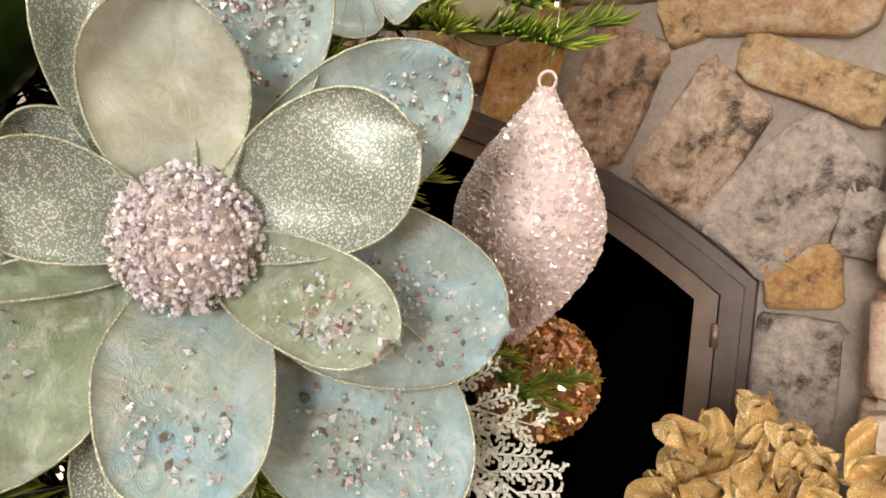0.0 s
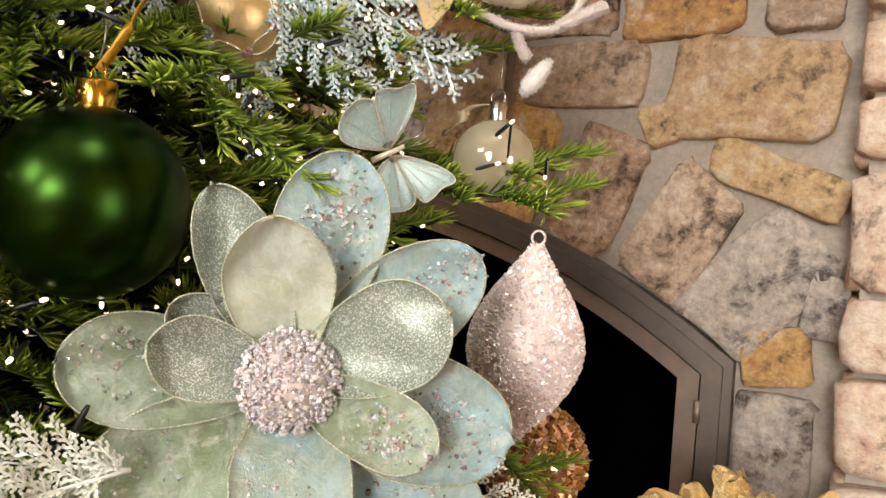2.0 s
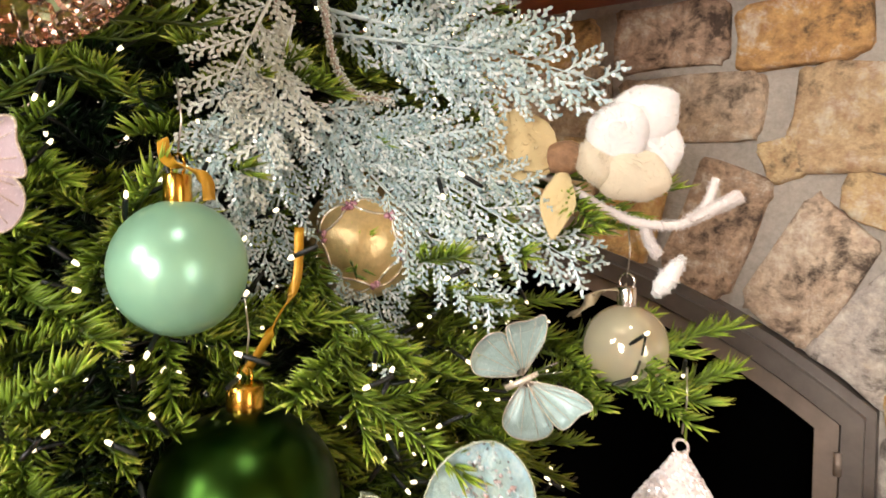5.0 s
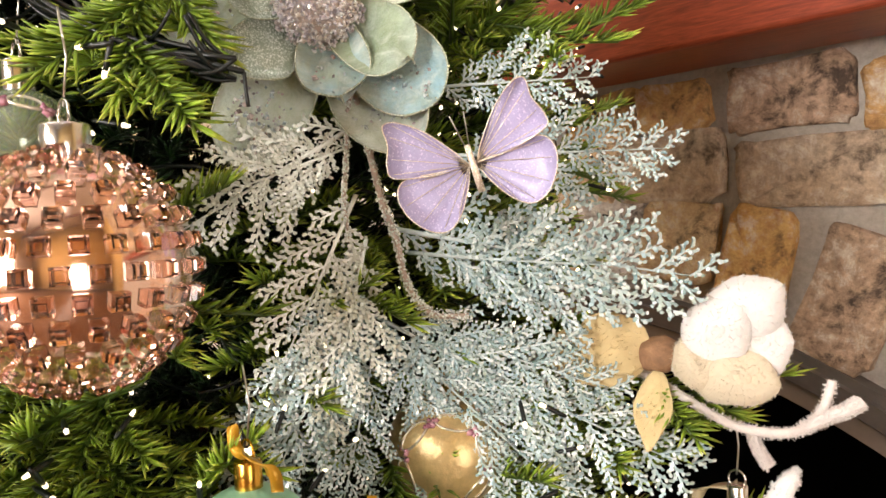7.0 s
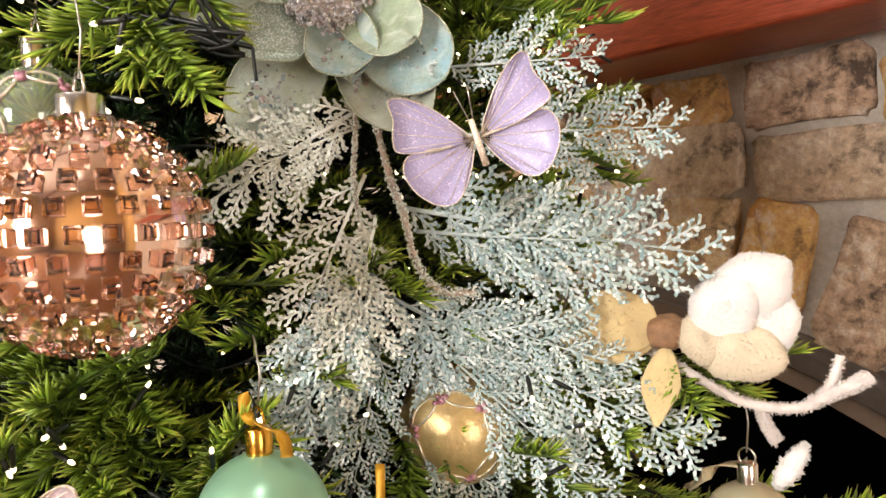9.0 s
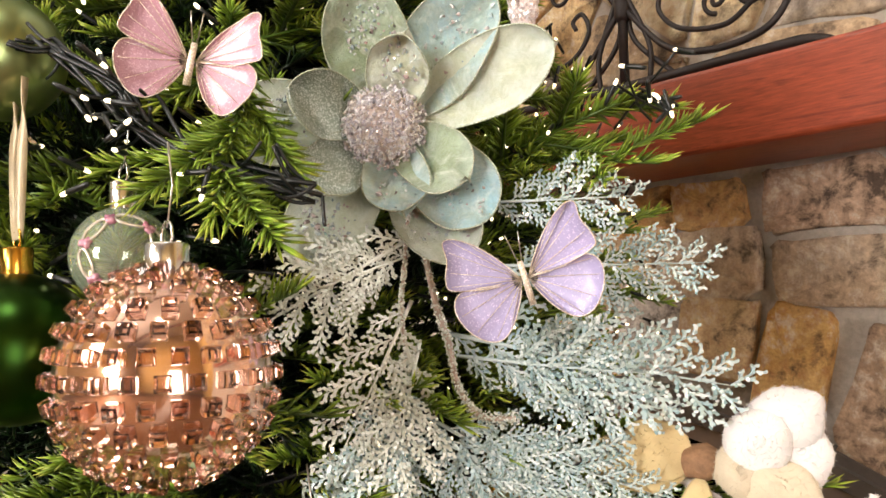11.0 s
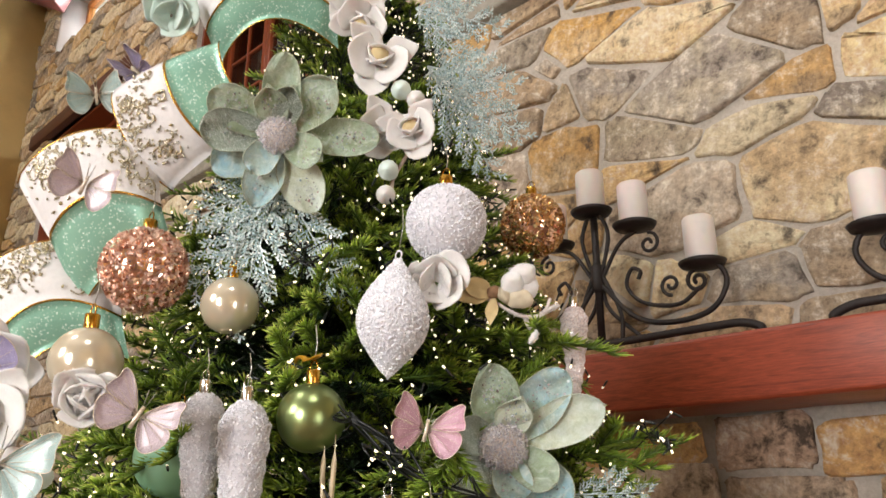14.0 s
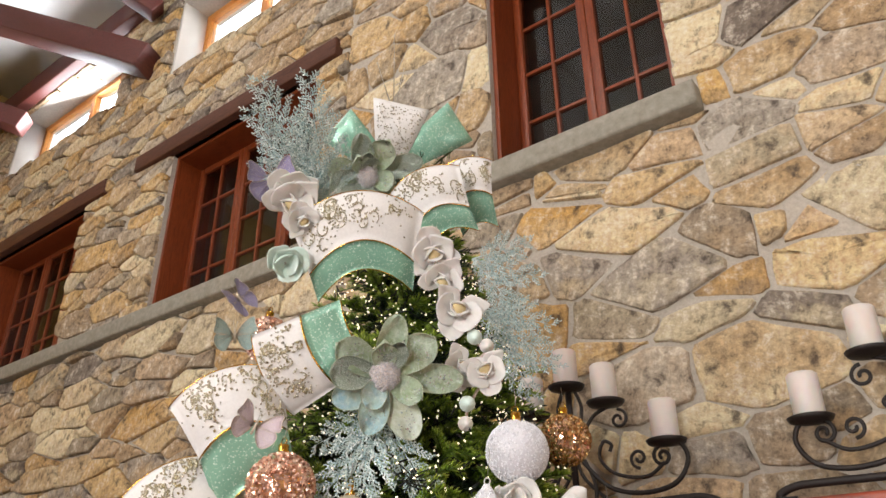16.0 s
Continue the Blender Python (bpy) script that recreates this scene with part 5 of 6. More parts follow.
SECOND = [
    (178, 0.098, 0.062, 16, 0.3, 0.1, PETAL_CREAM, 140), (-122, 0.104, 0.062, 6, 0.25, 0.0, PETAL_CREAM, 120), (100, 0.092, 0.060, 24, 0.3, 0.1, PETAL, 90),
    (50, 0.108, 0.062, 22, 0.3, 0.1, PETAL_BLUE, 60), (22, 0.120, 0.056, 24, 0.3, 0.08, PETAL_CREAM, 0), (-42, 0.092, 0.060, 22, 0.25, 0.05, PETAL_BLUE, 40),
    (-60, 0.098, 0.060, 4, 0.4, 0.2, PETAL_CREAM, 60), (160, 0.066, 0.046, 34, 0.3, 0.1, PETAL_SHEER, 0), (72, 0.066, 0.044, 46, 0.3, 0.12, PETAL_CREAM, 50),
    (-140, 0.066, 0.044, 26, 0.3, 0.1, PETAL_SHEER, 0), (-78, 0.062, 0.048, 30, 0.45, 0.1, PETAL_BLUE, 20), (-36, 0.07, 0.05, 34, 0.3, 0.1, PETAL, 0),
]
magnolia(face((-0.187, 0.422, 1.627), (0.22, 0.05, 1.60)), SECOND, 0.0255, "mint satin magnolia with a round silver beaded heart")

THIRD = [
    (150, 0.088, 0.056, 20, 0.3, 0.05, PETAL, 50), (178, 0.088, 0.056, 24, 0.3, 0.1, PETAL_SHEER, 60), (-150, 0.082, 0.056, 10, 0.3, 0.0, PETAL_BLUE, 0),
    (84, 0.094, 0.050, 24, 0.3, 0.05, PETAL, 0), (42, 0.094, 0.058, 24, 0.3, 0.1, PETAL, 60), (0, 0.116, 0.050, 8, 0.25, 0.0, PETAL, 80), (-62, 0.100, 0.056, 12, 0.3, 0.05, PETAL_CREAM, 40),
    (-105, 0.088, 0.050, 16, 0.35, 0.05, PETAL_BLUE, 30), (100, 0.062, 0.042, 44, 0.3, 0.1, PETAL, 40), (70, 0.066, 0.04, 42, 0.3, 0.1, PETAL_SHEER, 0), (-30, 0.066, 0.046, 34, 0.3, 0.1, PETAL, 30),
    (-120, 0.055, 0.044, 30, 0.35, 0.1, PETAL_BLUE, 0),
]
magnolia(face((-0.336, 0.198, 1.988), (0.42, -0.45, 1.62)), THIRD, 0.0215, "sage green satin magnolia above frosted cedar")
magnolia(face((-0.478, 0.290, 2.450), (0.42, -0.62, 1.63)), [(a + 20, l * 0.95, w, li + 10, c, b, PETAL_SHEER if i % 2 else PETAL, be // 2) for i, (a, l, w, li, c, b, _, be) in enumerate(THIRD)], 0.021,
         "sage green satin magnolia below the top bow")


# ---------------------------------------------------------------- frosted cedar sprays
def cedar_geo(seed, ln, spread):
    """A flat drooping frond along x: stem, side fronds, short crusted leaflets."""
    rnd = random.Random(seed)
    g = Geo()

    def leaf(p, d, l, r):
        a = d.cross(Vector((0.1, 0.2, 1))).normalized() * r
        b = d.cross(a).normalized() * r
        n = len(g.v)
        e = p + d * l
        m = p + d * l * 0.65
        g.v += [tuple(p + a), tuple(p - a * 0.5 + b), tuple(p - a * 0.5 - b), tuple(m + a * 1.3), tuple(m - a * 0.65 + b * 1.3), tuple(m - a * 0.65 - b * 1.3), tuple(e)]
        g.u += [0.5] * 7
        for i in range(3):
            j = (i + 1) % 3
            g.f += [(n + i, n + j, n + 3 + j, n + 3 + i), (n + 3 + i, n + 3 + j, n + 6)]

    def bent(p, d, l, t, sag):
        return p + d * l * t + Vector((0, 0, -sag * l * t * t))

    n = int(ln / 0.0100)
    for i in range(n):
        t = (i + 0.6) / n
        s = 1 if i % 2 else -1
        q = bent(Vector((0, 0, 0)), Vector((1, 0, 0)), ln, t, 0.16)
        pl = ln * spread * (0.36 + 0.64 * min(1, t / 0.25)) * (1 - 0.78 * max(0, t - 0.25) / 0.75) * rnd.uniform(0.7, 1.15) + 0.006
        a = radians(rnd.uniform(30, 46)) * s
        d = Vector((math.cos(a), math.sin(a), rnd.uniform(-0.25, 0.2))).normalized()
        leaf(q, d, pl, 0.0007)
        side = Vector((-d.y, d.x, 0)).normalized()
        for k in range(max(2, int(pl / 0.0030))):
            tt = (k + 0.5) / max(2, int(pl / 0.0030))
            s2 = 1 if k % 2 else -1
            q2 = q + d * pl * tt
            l2 = min(0.011, pl * 0.34) * (1 - 0.65 * tt) * rnd.uniform(0.6, 1.1) + 0.0025
            d2 = (d * 0.8 + side * s2 * rnd.uniform(0.5, 0.75) + Vector((0, 0, rnd.uniform(-0.3, 0.3)))).normalized()
            side2 = Vector((-d2.y, d2.x, 0)).normalized()
            leaf(q2, d2, l2, 0.0009)
            m = max(1, int(l2 / 0.0019))
            for h in range(m):
                d3 = (d2 * 0.75 + side2 * (1 if h % 2 else -1) * 0.65 + Vector((0, 0, rnd.uniform(-0.55, 0.55)))).normalized()
                leaf(q2 + d2 * l2 * (h + 0.5) / m, d3, rnd.uniform(0.0020, 0.0034), 0.0010)
    return g


FROND = [cedar_geo(31, 0.22, 0.30), cedar_geo(32, 0.16, 0.32), cedar_geo(33, 0.12, 0.36)]
FROND_MESH = {}


def spray(base, toward, fronds, label, mat=None, stems=()):
    """fronds: turn in the plane that faces the viewer, length, variant, lift to the viewer in degrees, and where on the spray it starts."""
    th = thing("cedar_spray", face(base, toward), label, "artificial cedar", "frosted cedar sprays")
    for turn, ln, k, lift, *start in fronds:
        own = (0.22, 0.16, 0.12)[k]
        x, y = start if start else (0, 0)
        m = pose(x, y, 0, 0, 0, turn) @ pose(0, 0, 0, 0, -lift, 0) @ Matrix.Scale(ln / own, 4)
        key = (k, (mat or FROST).name)
        if key in FROND_MESH:
            fr = new("frond", FROND_MESH[key])
            fr.parent = th
            fr.matrix_basis = m
        else:
            fr = part("frond", FROND[k], mat or FROST, th, m=m, smooth=False)
            FROND_MESH[key] = fr.data
        tagged(fr, kind="stuff")
        part("stem", tube([(own * t, 0, -0.16 * own * t * t) for t in (0, 0.15, 0.35, 0.6, 0.8, 0.97)], 0.0015, 6, 0.25), mat or FROST, fr)
    for way, r in stems:
        path = spline(way, 6)
        st = part("main_stem", tube(path, r * 0.62, 8, 0.75), TWIG, th)
        crust, rnd = Geo(), random.Random(len(way))
        for p in path:
            for _ in range(34):
                grain(crust, p + Vector((rnd.gauss(0, 1), rnd.gauss(0, 1), rnd.gauss(0, 1))).normalized() * r * 0.72 + Vector((0, rnd.uniform(-0.0025, 0.0025), 0)), 0.0009, rnd)
        tagged(part("frost_crust", crust, FROST_WARM, st, smooth=False), kind="stuff")
    return th


MAIN = (-0.170, 0.432, 1.562)
spray(MAIN, CAM_MID, [(2, 0.095, 2, 12, 0.050, 0.014), (0, 0.14, 1, 10, 0.055, -0.028), (-11, 0.195, 1, 14, 0.018, -0.072), (-4, 0.125, 2, 22, 0.028, -0.088), (-20, 0.12, 2, 18, 0.05, -0.085)],
      "pale frosted cedar spray below the magnolia", None,
      [([(0.0, 0.01, 0.0), (0.012, -0.05, 0.012), (0.020, -0.075, 0.014), (0.026, -0.105, 0.016), (0.040, -0.125, 0.014), (0.064, -0.128, 0.012)], 0.0036),
       ([(-0.004, 0.01, 0.002), (-0.008, -0.03, 0.008), (-0.010, -0.06, 0.006), (-0.004, -0.10, 0.002)], 0.0022)])
spray(MAIN, CAM_MID, [(-29, 0.235, 0, 12, 0.005, -0.128), (-20, 0.14, 1, 18, 0.025, -0.132), (-46, 0.19, 0, 14, 0.012, -0.135), (-72, 0.18, 0, 12, 0.018, -0.140), (-130, 0.165, 1, 18, 0.004, -0.130), (-116, 0.150, 1, 22, 0.000, -0.095), (-104, 0.13, 1, 16, 0.006, -0.140)],
      "wide ice-blue frosted cedar spray with crusted stems")
spray(MAIN, CAM_MID, [(-151, 0.128, 2, 16, -0.002, -0.008), (-162, 0.085, 2, 20, -0.004, -0.020), (-116, 0.125, 2, 16, -0.003, -0.050), (-104, 0.115, 2, 22, 0.002, -0.078)],
      "grey frosted cedar twigs drooping from the magnolia", FROST_WARM)
spray((-0.362, 0.225, 1.945), CAM_HIGH, [(-152, 0.12, 2, 26), (-124, 0.17, 1, 26), (-104, 0.19, 1, 30), (-60, 0.17, 1, 18)], "frosted cedar spray hanging below a magnolia")
spray((-0.300, 0.390, 2.250), CAM_HIGH, [(18, 0.11, 2, 12), (-14, 0.13, 2, 12), (-48, 0.15, 1, 14)], "ice-blue frosted cedar at the tree's side")
spray((-0.295, 0.410, 2.160), CAM_HIGH, [(-14, 0.13, 2, 14), (-38, 0.17, 1, 14), (-60, 0.18, 1, 16)], "ice-blue frosted cedar beside white orchids")
spray((-0.550, 0.250, 2.375), CAM_HIGH, [(124, 0.28, 0, 4), (104, 0.27, 0, 0), (134, 0.24, 0, 8), (152, 0.16, 1, 8), (80, 0.14, 2, 4), (114, 0.18, 1, 14)], "frosted grey-green cedar standing at the tree top")
spray((-0.010, 0.490, 1.060), CAM_LOW, [(-32, 0.115, 1, 10), (-55, 0.10, 2, 14), (-12, 0.08, 2, 10)], "grey frosted cedar below the large magnolia", FROST_WARM)
spray((-0.070, 0.350, 1.080), CAM_LOW, [(175, 0.08, 2, 10), (-165, 0.09, 2, 14)], "grey frosted cedar beside the large magnolia", FROST_WARM)


# ---------------------------------------------------------------- butterflies
def wing_geo(pts, cupz, n=10):
    """A thin wing from a smooth outline, lifted towards its edge."""
    out = spline(pts + [pts[0]], n)[:-1]
    v, f, u = [(0, 0, 0)], [], [0]
    rings = 4
    for r in range(1, rings + 1):
        s = r / rings
        for p in out:
            v.append((p.x * s, p.y * s, cupz * s * s * p.length + 0.0012 * math.sin(p.x * 260) * s))
            u.append(s)
    m = len(out)
    for i in range(m):
        f.append((0, 1 + i, 1 + (i + 1) % m))
    for r in range(rings - 1):
        for i in range(m):
            j = (i + 1) % m
            f.append((1 + r * m + i, 1 + (r + 1) * m + i, 1 + (r + 1) * m + j, 1 + r * m + j))
    k = len(v)
    v2 = [(x, y, zz - 0.0009) for x, y, zz in v]
    f2 = [tuple(i + k for i in q[::-1]) for q in f]
    last = 1 + (rings - 1) * m
    side = [(last + i, last + (i + 1) % m, k + last + (i + 1) % m, k + last + i) for i in range(m)]
    g = Geo().add(v + v2, f + f2 + side, u + u)
    edge = [v[last + i] for i in range(m)] + [v[last]]
    veins = tube(edge, 0.0004, 4)
    for q in range(5):
        e = v[last + int(m * (0.28 + 0.46 * q / 4)) % m]
        veins.join(tube([(0, 0, 0.0006), (e[0] * 0.5, e[1] * 0.5, e[2] * 0.30 + 0.0008), (e[0] * 0.94, e[1] * 0.94, e[2] * 0.90 + 0.0008)], 0.00026, 4, 0.6))
    return g, veins


FORE = [(0.0, 0.0, 0), (0.10, 0.16, 0), (0.28, 0.38, 0), (0.47, 0.52, 0), (0.58, 0.52, 0), (0.59, 0.36, 0), (0.65, 0.20, 0), (0.62, 0.09, 0), (0.30, 0.01, 0)]
HIND = [(0.0, 0.0, 0), (0.26, 0.02, 0), (0.55, 0.05, 0), (0.65, -0.07, 0), (0.61, -0.26, 0), (0.48, -0.42, 0), (0.33, -0.46, 0), (0.19, -0.36, 0), (0.06, -0.16, 0)]


def butterfly(m, size, mat, label, fold=18):
    th = thing("butterfly_ornament", m, label, "butterfly ornament", "butterflies on the tree")
    for s in (1, -1):
        for nm, shape in (("forewing", FORE), ("hindwing", HIND)):
            g, veins = wing_geo([(x * size * s, y * size, 0) for x, y, _ in shape], 0.12)
            if s < 0:
                g.f = [q[::-1] for q in g.f]
            w = part(nm, g, mat, th, m=pose(0.002 * s, 0, 0.0005 if nm == "forewing" else -0.0005, 0, -fold * s, 0))
            tagged(part("veining", veins, VEIN, w, "fine glitter veins"), kind="stuff")
    part("body", tube([(0, -0.24 * size, 0.002), (0, -0.1 * size, 0.0035), (0, 0.06 * size, 0.004), (0, 0.16 * size, 0.003)], 0.0021, 8, 0.8), VEIN, th)
    for s in (1, -1):
        part("antenna", tube([(0.001 * s, 0.15 * size, 0.003), (0.06 * size * s, 0.42 * size, 0.012)], 0.0004, 4), WIRE, th)
    return th


butterfly(face((-0.059, 0.532, 1.253), CAM_LOW, -62), 0.058, WING, "sheer aqua butterfly ornament above the magnolia", 8)
butterfly(face((-0.077, 0.434, 1.523), CAM_MID, 16), 0.063, WING_LILAC, "lilac glitter butterfly on the frosted cedar", 4)
butterfly(face((-0.160, 0.275, 1.637), (0.25, 0.0, 1.6), -12), 0.054, WING_PINK, "pink glitter butterfly beside the magnolia", 14)
butterfly(face((-0.102, 0.210, 1.378), CAM_LOW, 0), 0.046, WING_PALE, "pale pink butterfly beside the gem ball", 30)
butterfly(face((-0.268, 0.036, 1.640), CAM_HIGH, -30), 0.052, WING_PALE, "sheer pale pink butterfly on a white rose", 12)
butterfly(face((-0.392, 0.006, 1.883), CAM_HIGH, -20), 0.050, WING_PALE, "pale pink butterfly resting on the ribbon", 20)
butterfly(face((-0.513, 0.045, 2.052), CAM_HIGH, 10), 0.052, WING, "sheer aqua butterfly on the white ribbon", 20)
butterfly(face((-0.640, 0.140, 2.180), CAM_HIGH, 50), 0.066, WING_LILAC, "lilac butterfly behind the ribbon", 58)
butterfly(face((-0.587, 0.140, 2.412), CAM_HIGH, 20), 0.080, WING_LILAC, "pale lilac butterfly in the cedar at the top", 30)
butterfly(face((-0.400, -0.060, 1.680), CAM_HIGH, 70), 0.064, WING_LILAC, "pale lilac butterfly beside white orchids", 24)
butterfly(face((-0.330, -0.050, 1.600), CAM_HIGH, -20), 0.070, WING, "sheer white butterfly beside white berries", 20)


# ---------------------------------------------------------------- white velvet flowers
def soft_petal(ln, w, cup, bend, seed):
    """A padded velvet petal along x, thickest in its middle, with soft uneven edges."""
    ph = random.Random(seed).uniform(0, 6)
    g = ball(1.0, 20, 12)
    out = []
    for x, y, zz in g.v:
        t = (x + 1) / 2
        wide = 0.55 + 0.45 * math.sin(math.pi * min(1.0, 0.15 + 0.75 * t))
        px, py = ln * t * (1 + 0.05 * math.sin(4 * y + ph)), w / 2 * y * wide * (1 + 0.06 * math.sin(5 * x + ph))
        out.append((px, py, 0.085 * w * zz + cup * 1.6 * py * py / w + bend * px * px / ln + 0.03 * ln * math.sin(6 * t + 3 * y + ph)))
    g.v = out
    return g


def napped(name, g, mat, th, m, count, seed, reach=0.0030):
    """A velvet form with a fine nap of short fibres on its skin."""
    p = part(name, g, mat, th, m=m)
    rn = random.Random(seed)
    fz = Geo()
    for _ in range(count):
        f = g.f[rn.randrange(len(g.f))]
        a, b, c = (Vector(g.v[k]) for k in f[:3])
        u, w = rn.random(), rn.random()
        n = (b - a).cross(c - a)
        if n.length < 1e-12:
            continue
        d = n.normalized() + Vector((rn.uniform(-0.7, 0.7), rn.uniform(-0.7, 0.7), rn.uniform(-0.7, 0.7)))
        needle(fz, a + (b - a) * u + (c - a) * w * (1 - u), d, rn.uniform(0.4, 1.0) * reach, 0.00022, 0.5, 0.5)
    tagged(part("nap", fz, mat, p), kind="stuff")
    return p


def rose(m, r, mat, label, n=9, close=55, group=""):
    th = thing("velvet_flower", m, label, "artificial flower", group)
    rnd = random.Random(int(r * 1e4) + n)
    for k in range(n):
        ring = k / n
        ln = r * (1.1 - 0.35 * ring)
        g = soft_petal(ln, r * (1.25 - 0.3 * ring), 0.45, 0.25 + 0.2 * ring, k)
        napped("petal", g, mat, th, pose(0, 0, -r * 0.1, 0, 0, k * 137.5 + rnd.uniform(-12, 12)) @ pose(0.002, 0, 0, 0, -(close * (0.4 + 0.9 * ring)), 0), 600, k, 0.0022)
    return th


def orchid_strand(points, label):
    """A stem with open white blooms and closed buds: place, size, roll."""
    pts = [Vector(p) for p, _, _ in points]
    th = thing("orchid_strand", pose(*pts[0]), label, "artificial orchid", "white orchid strands")
    loc = [p - pts[0] for p in pts]
    part("stem", tube(spline([l - Vector((0.012, -0.02, 0.0)) for l in loc], 6), 0.0025, 6), TWIG, th)
    for k, ((p, r, roll), l) in enumerate(zip(points, loc)):
        r *= 1.15
        m = face(l, Vector(CAM_HIGH) - pts[0], roll)
        if r < 0.02:
            part("bud", lathe([(0.001, -r * 1.3), (r * 0.75, -r * 0.5), (r * 0.8, r * 0.3), (r * 0.3, r * 1.1), (0.001, r * 1.4)], 12), FABRIC_MINT if k % 2 else FABRIC, th, m=m)
            continue
        for q, (a, ln, w, lift) in enumerate(((90, 1.15, 1.0, 10), (210, 1.1, 0.8, 12), (330, 1.1, 0.8, 12), (20, 1.0, 1.2, 25), (160, 1.0, 1.2, 25), (270, 0.75, 0.7, 55), (60, 0.7, 0.8, 60), (120, 0.7, 0.8, 60))):
            napped("petal", soft_petal(r * ln, r * w, 0.4, 0.3, q + k), FABRIC, th, m @ pose(0, 0, 0, 0, 0, a) @ pose(0.001, 0, 0, 0, -lift, 0), 250, q + k, 0.0022)
        part("throat", lathe([(0.001, 0), (r * 0.22, r * 0.1), (r * 0.26, r * 0.45), (r * 0.1, r * 0.6)], 10), FABRIC_CREAM, th, m=m)


orchid_strand([((-0.310, 0.285, 2.225), 0.040, 20), ((-0.290, 0.285, 2.165), 0.036, -30), ((-0.270, 0.300, 2.115), 0.042, 160), ((-0.250, 0.318, 2.065), 0.014, 0),
               ((-0.235, 0.330, 2.050), 0.013, 0), ((-0.272, 0.318, 2.020), 0.036, 150), ((-0.238, 0.325, 2.010), 0.034, 200), ((-0.262, 0.310, 1.955), 0.014, 0), ((-0.268, 0.312, 1.925), 0.013, 0)],
              "white velvet orchid strand with closed buds")
orchid_strand([((-0.560, 0.170, 2.390), 0.044, 60), ((-0.500, 0.120, 2.315), 0.046, -40), ((-0.470, 0.125, 2.275), 0.030, 30)], "white velvet orchid blooms beside the top ribbon")
orchid_strand([((-0.420, -0.040, 1.690), 0.040, 20), ((-0.392, -0.050, 1.640), 0.044, 200), ((-0.362, -0.030, 1.605), 0.012, 0), ((-0.345, -0.010, 1.590), 0.012, 0)], "white velvet orchid with berries on a frosted stem")
rose(face((-0.497, 0.118, 2.198), CAM_HIGH, 20), 0.040, FABRIC_MINT, "pale mint velvet flower beside the ribbon", 7, 40)
rose(face((-0.310, 0.008, 1.655), CAM_HIGH), 0.034, FABRIC, "white velvet rose beside the pearl ball", 11, 62)
rose(face((-0.200, 0.330, 1.803), CAM_HIGH, 40), 0.042, FABRIC, "white velvet flower behind the beaded drop", 7, 40)
rose(face((-0.083, 0.192, 1.188), (0.24, 0.07, 1.22), 0), 0.044, FABRIC, "large pale velvet bloom low on the tree", 7, 48)


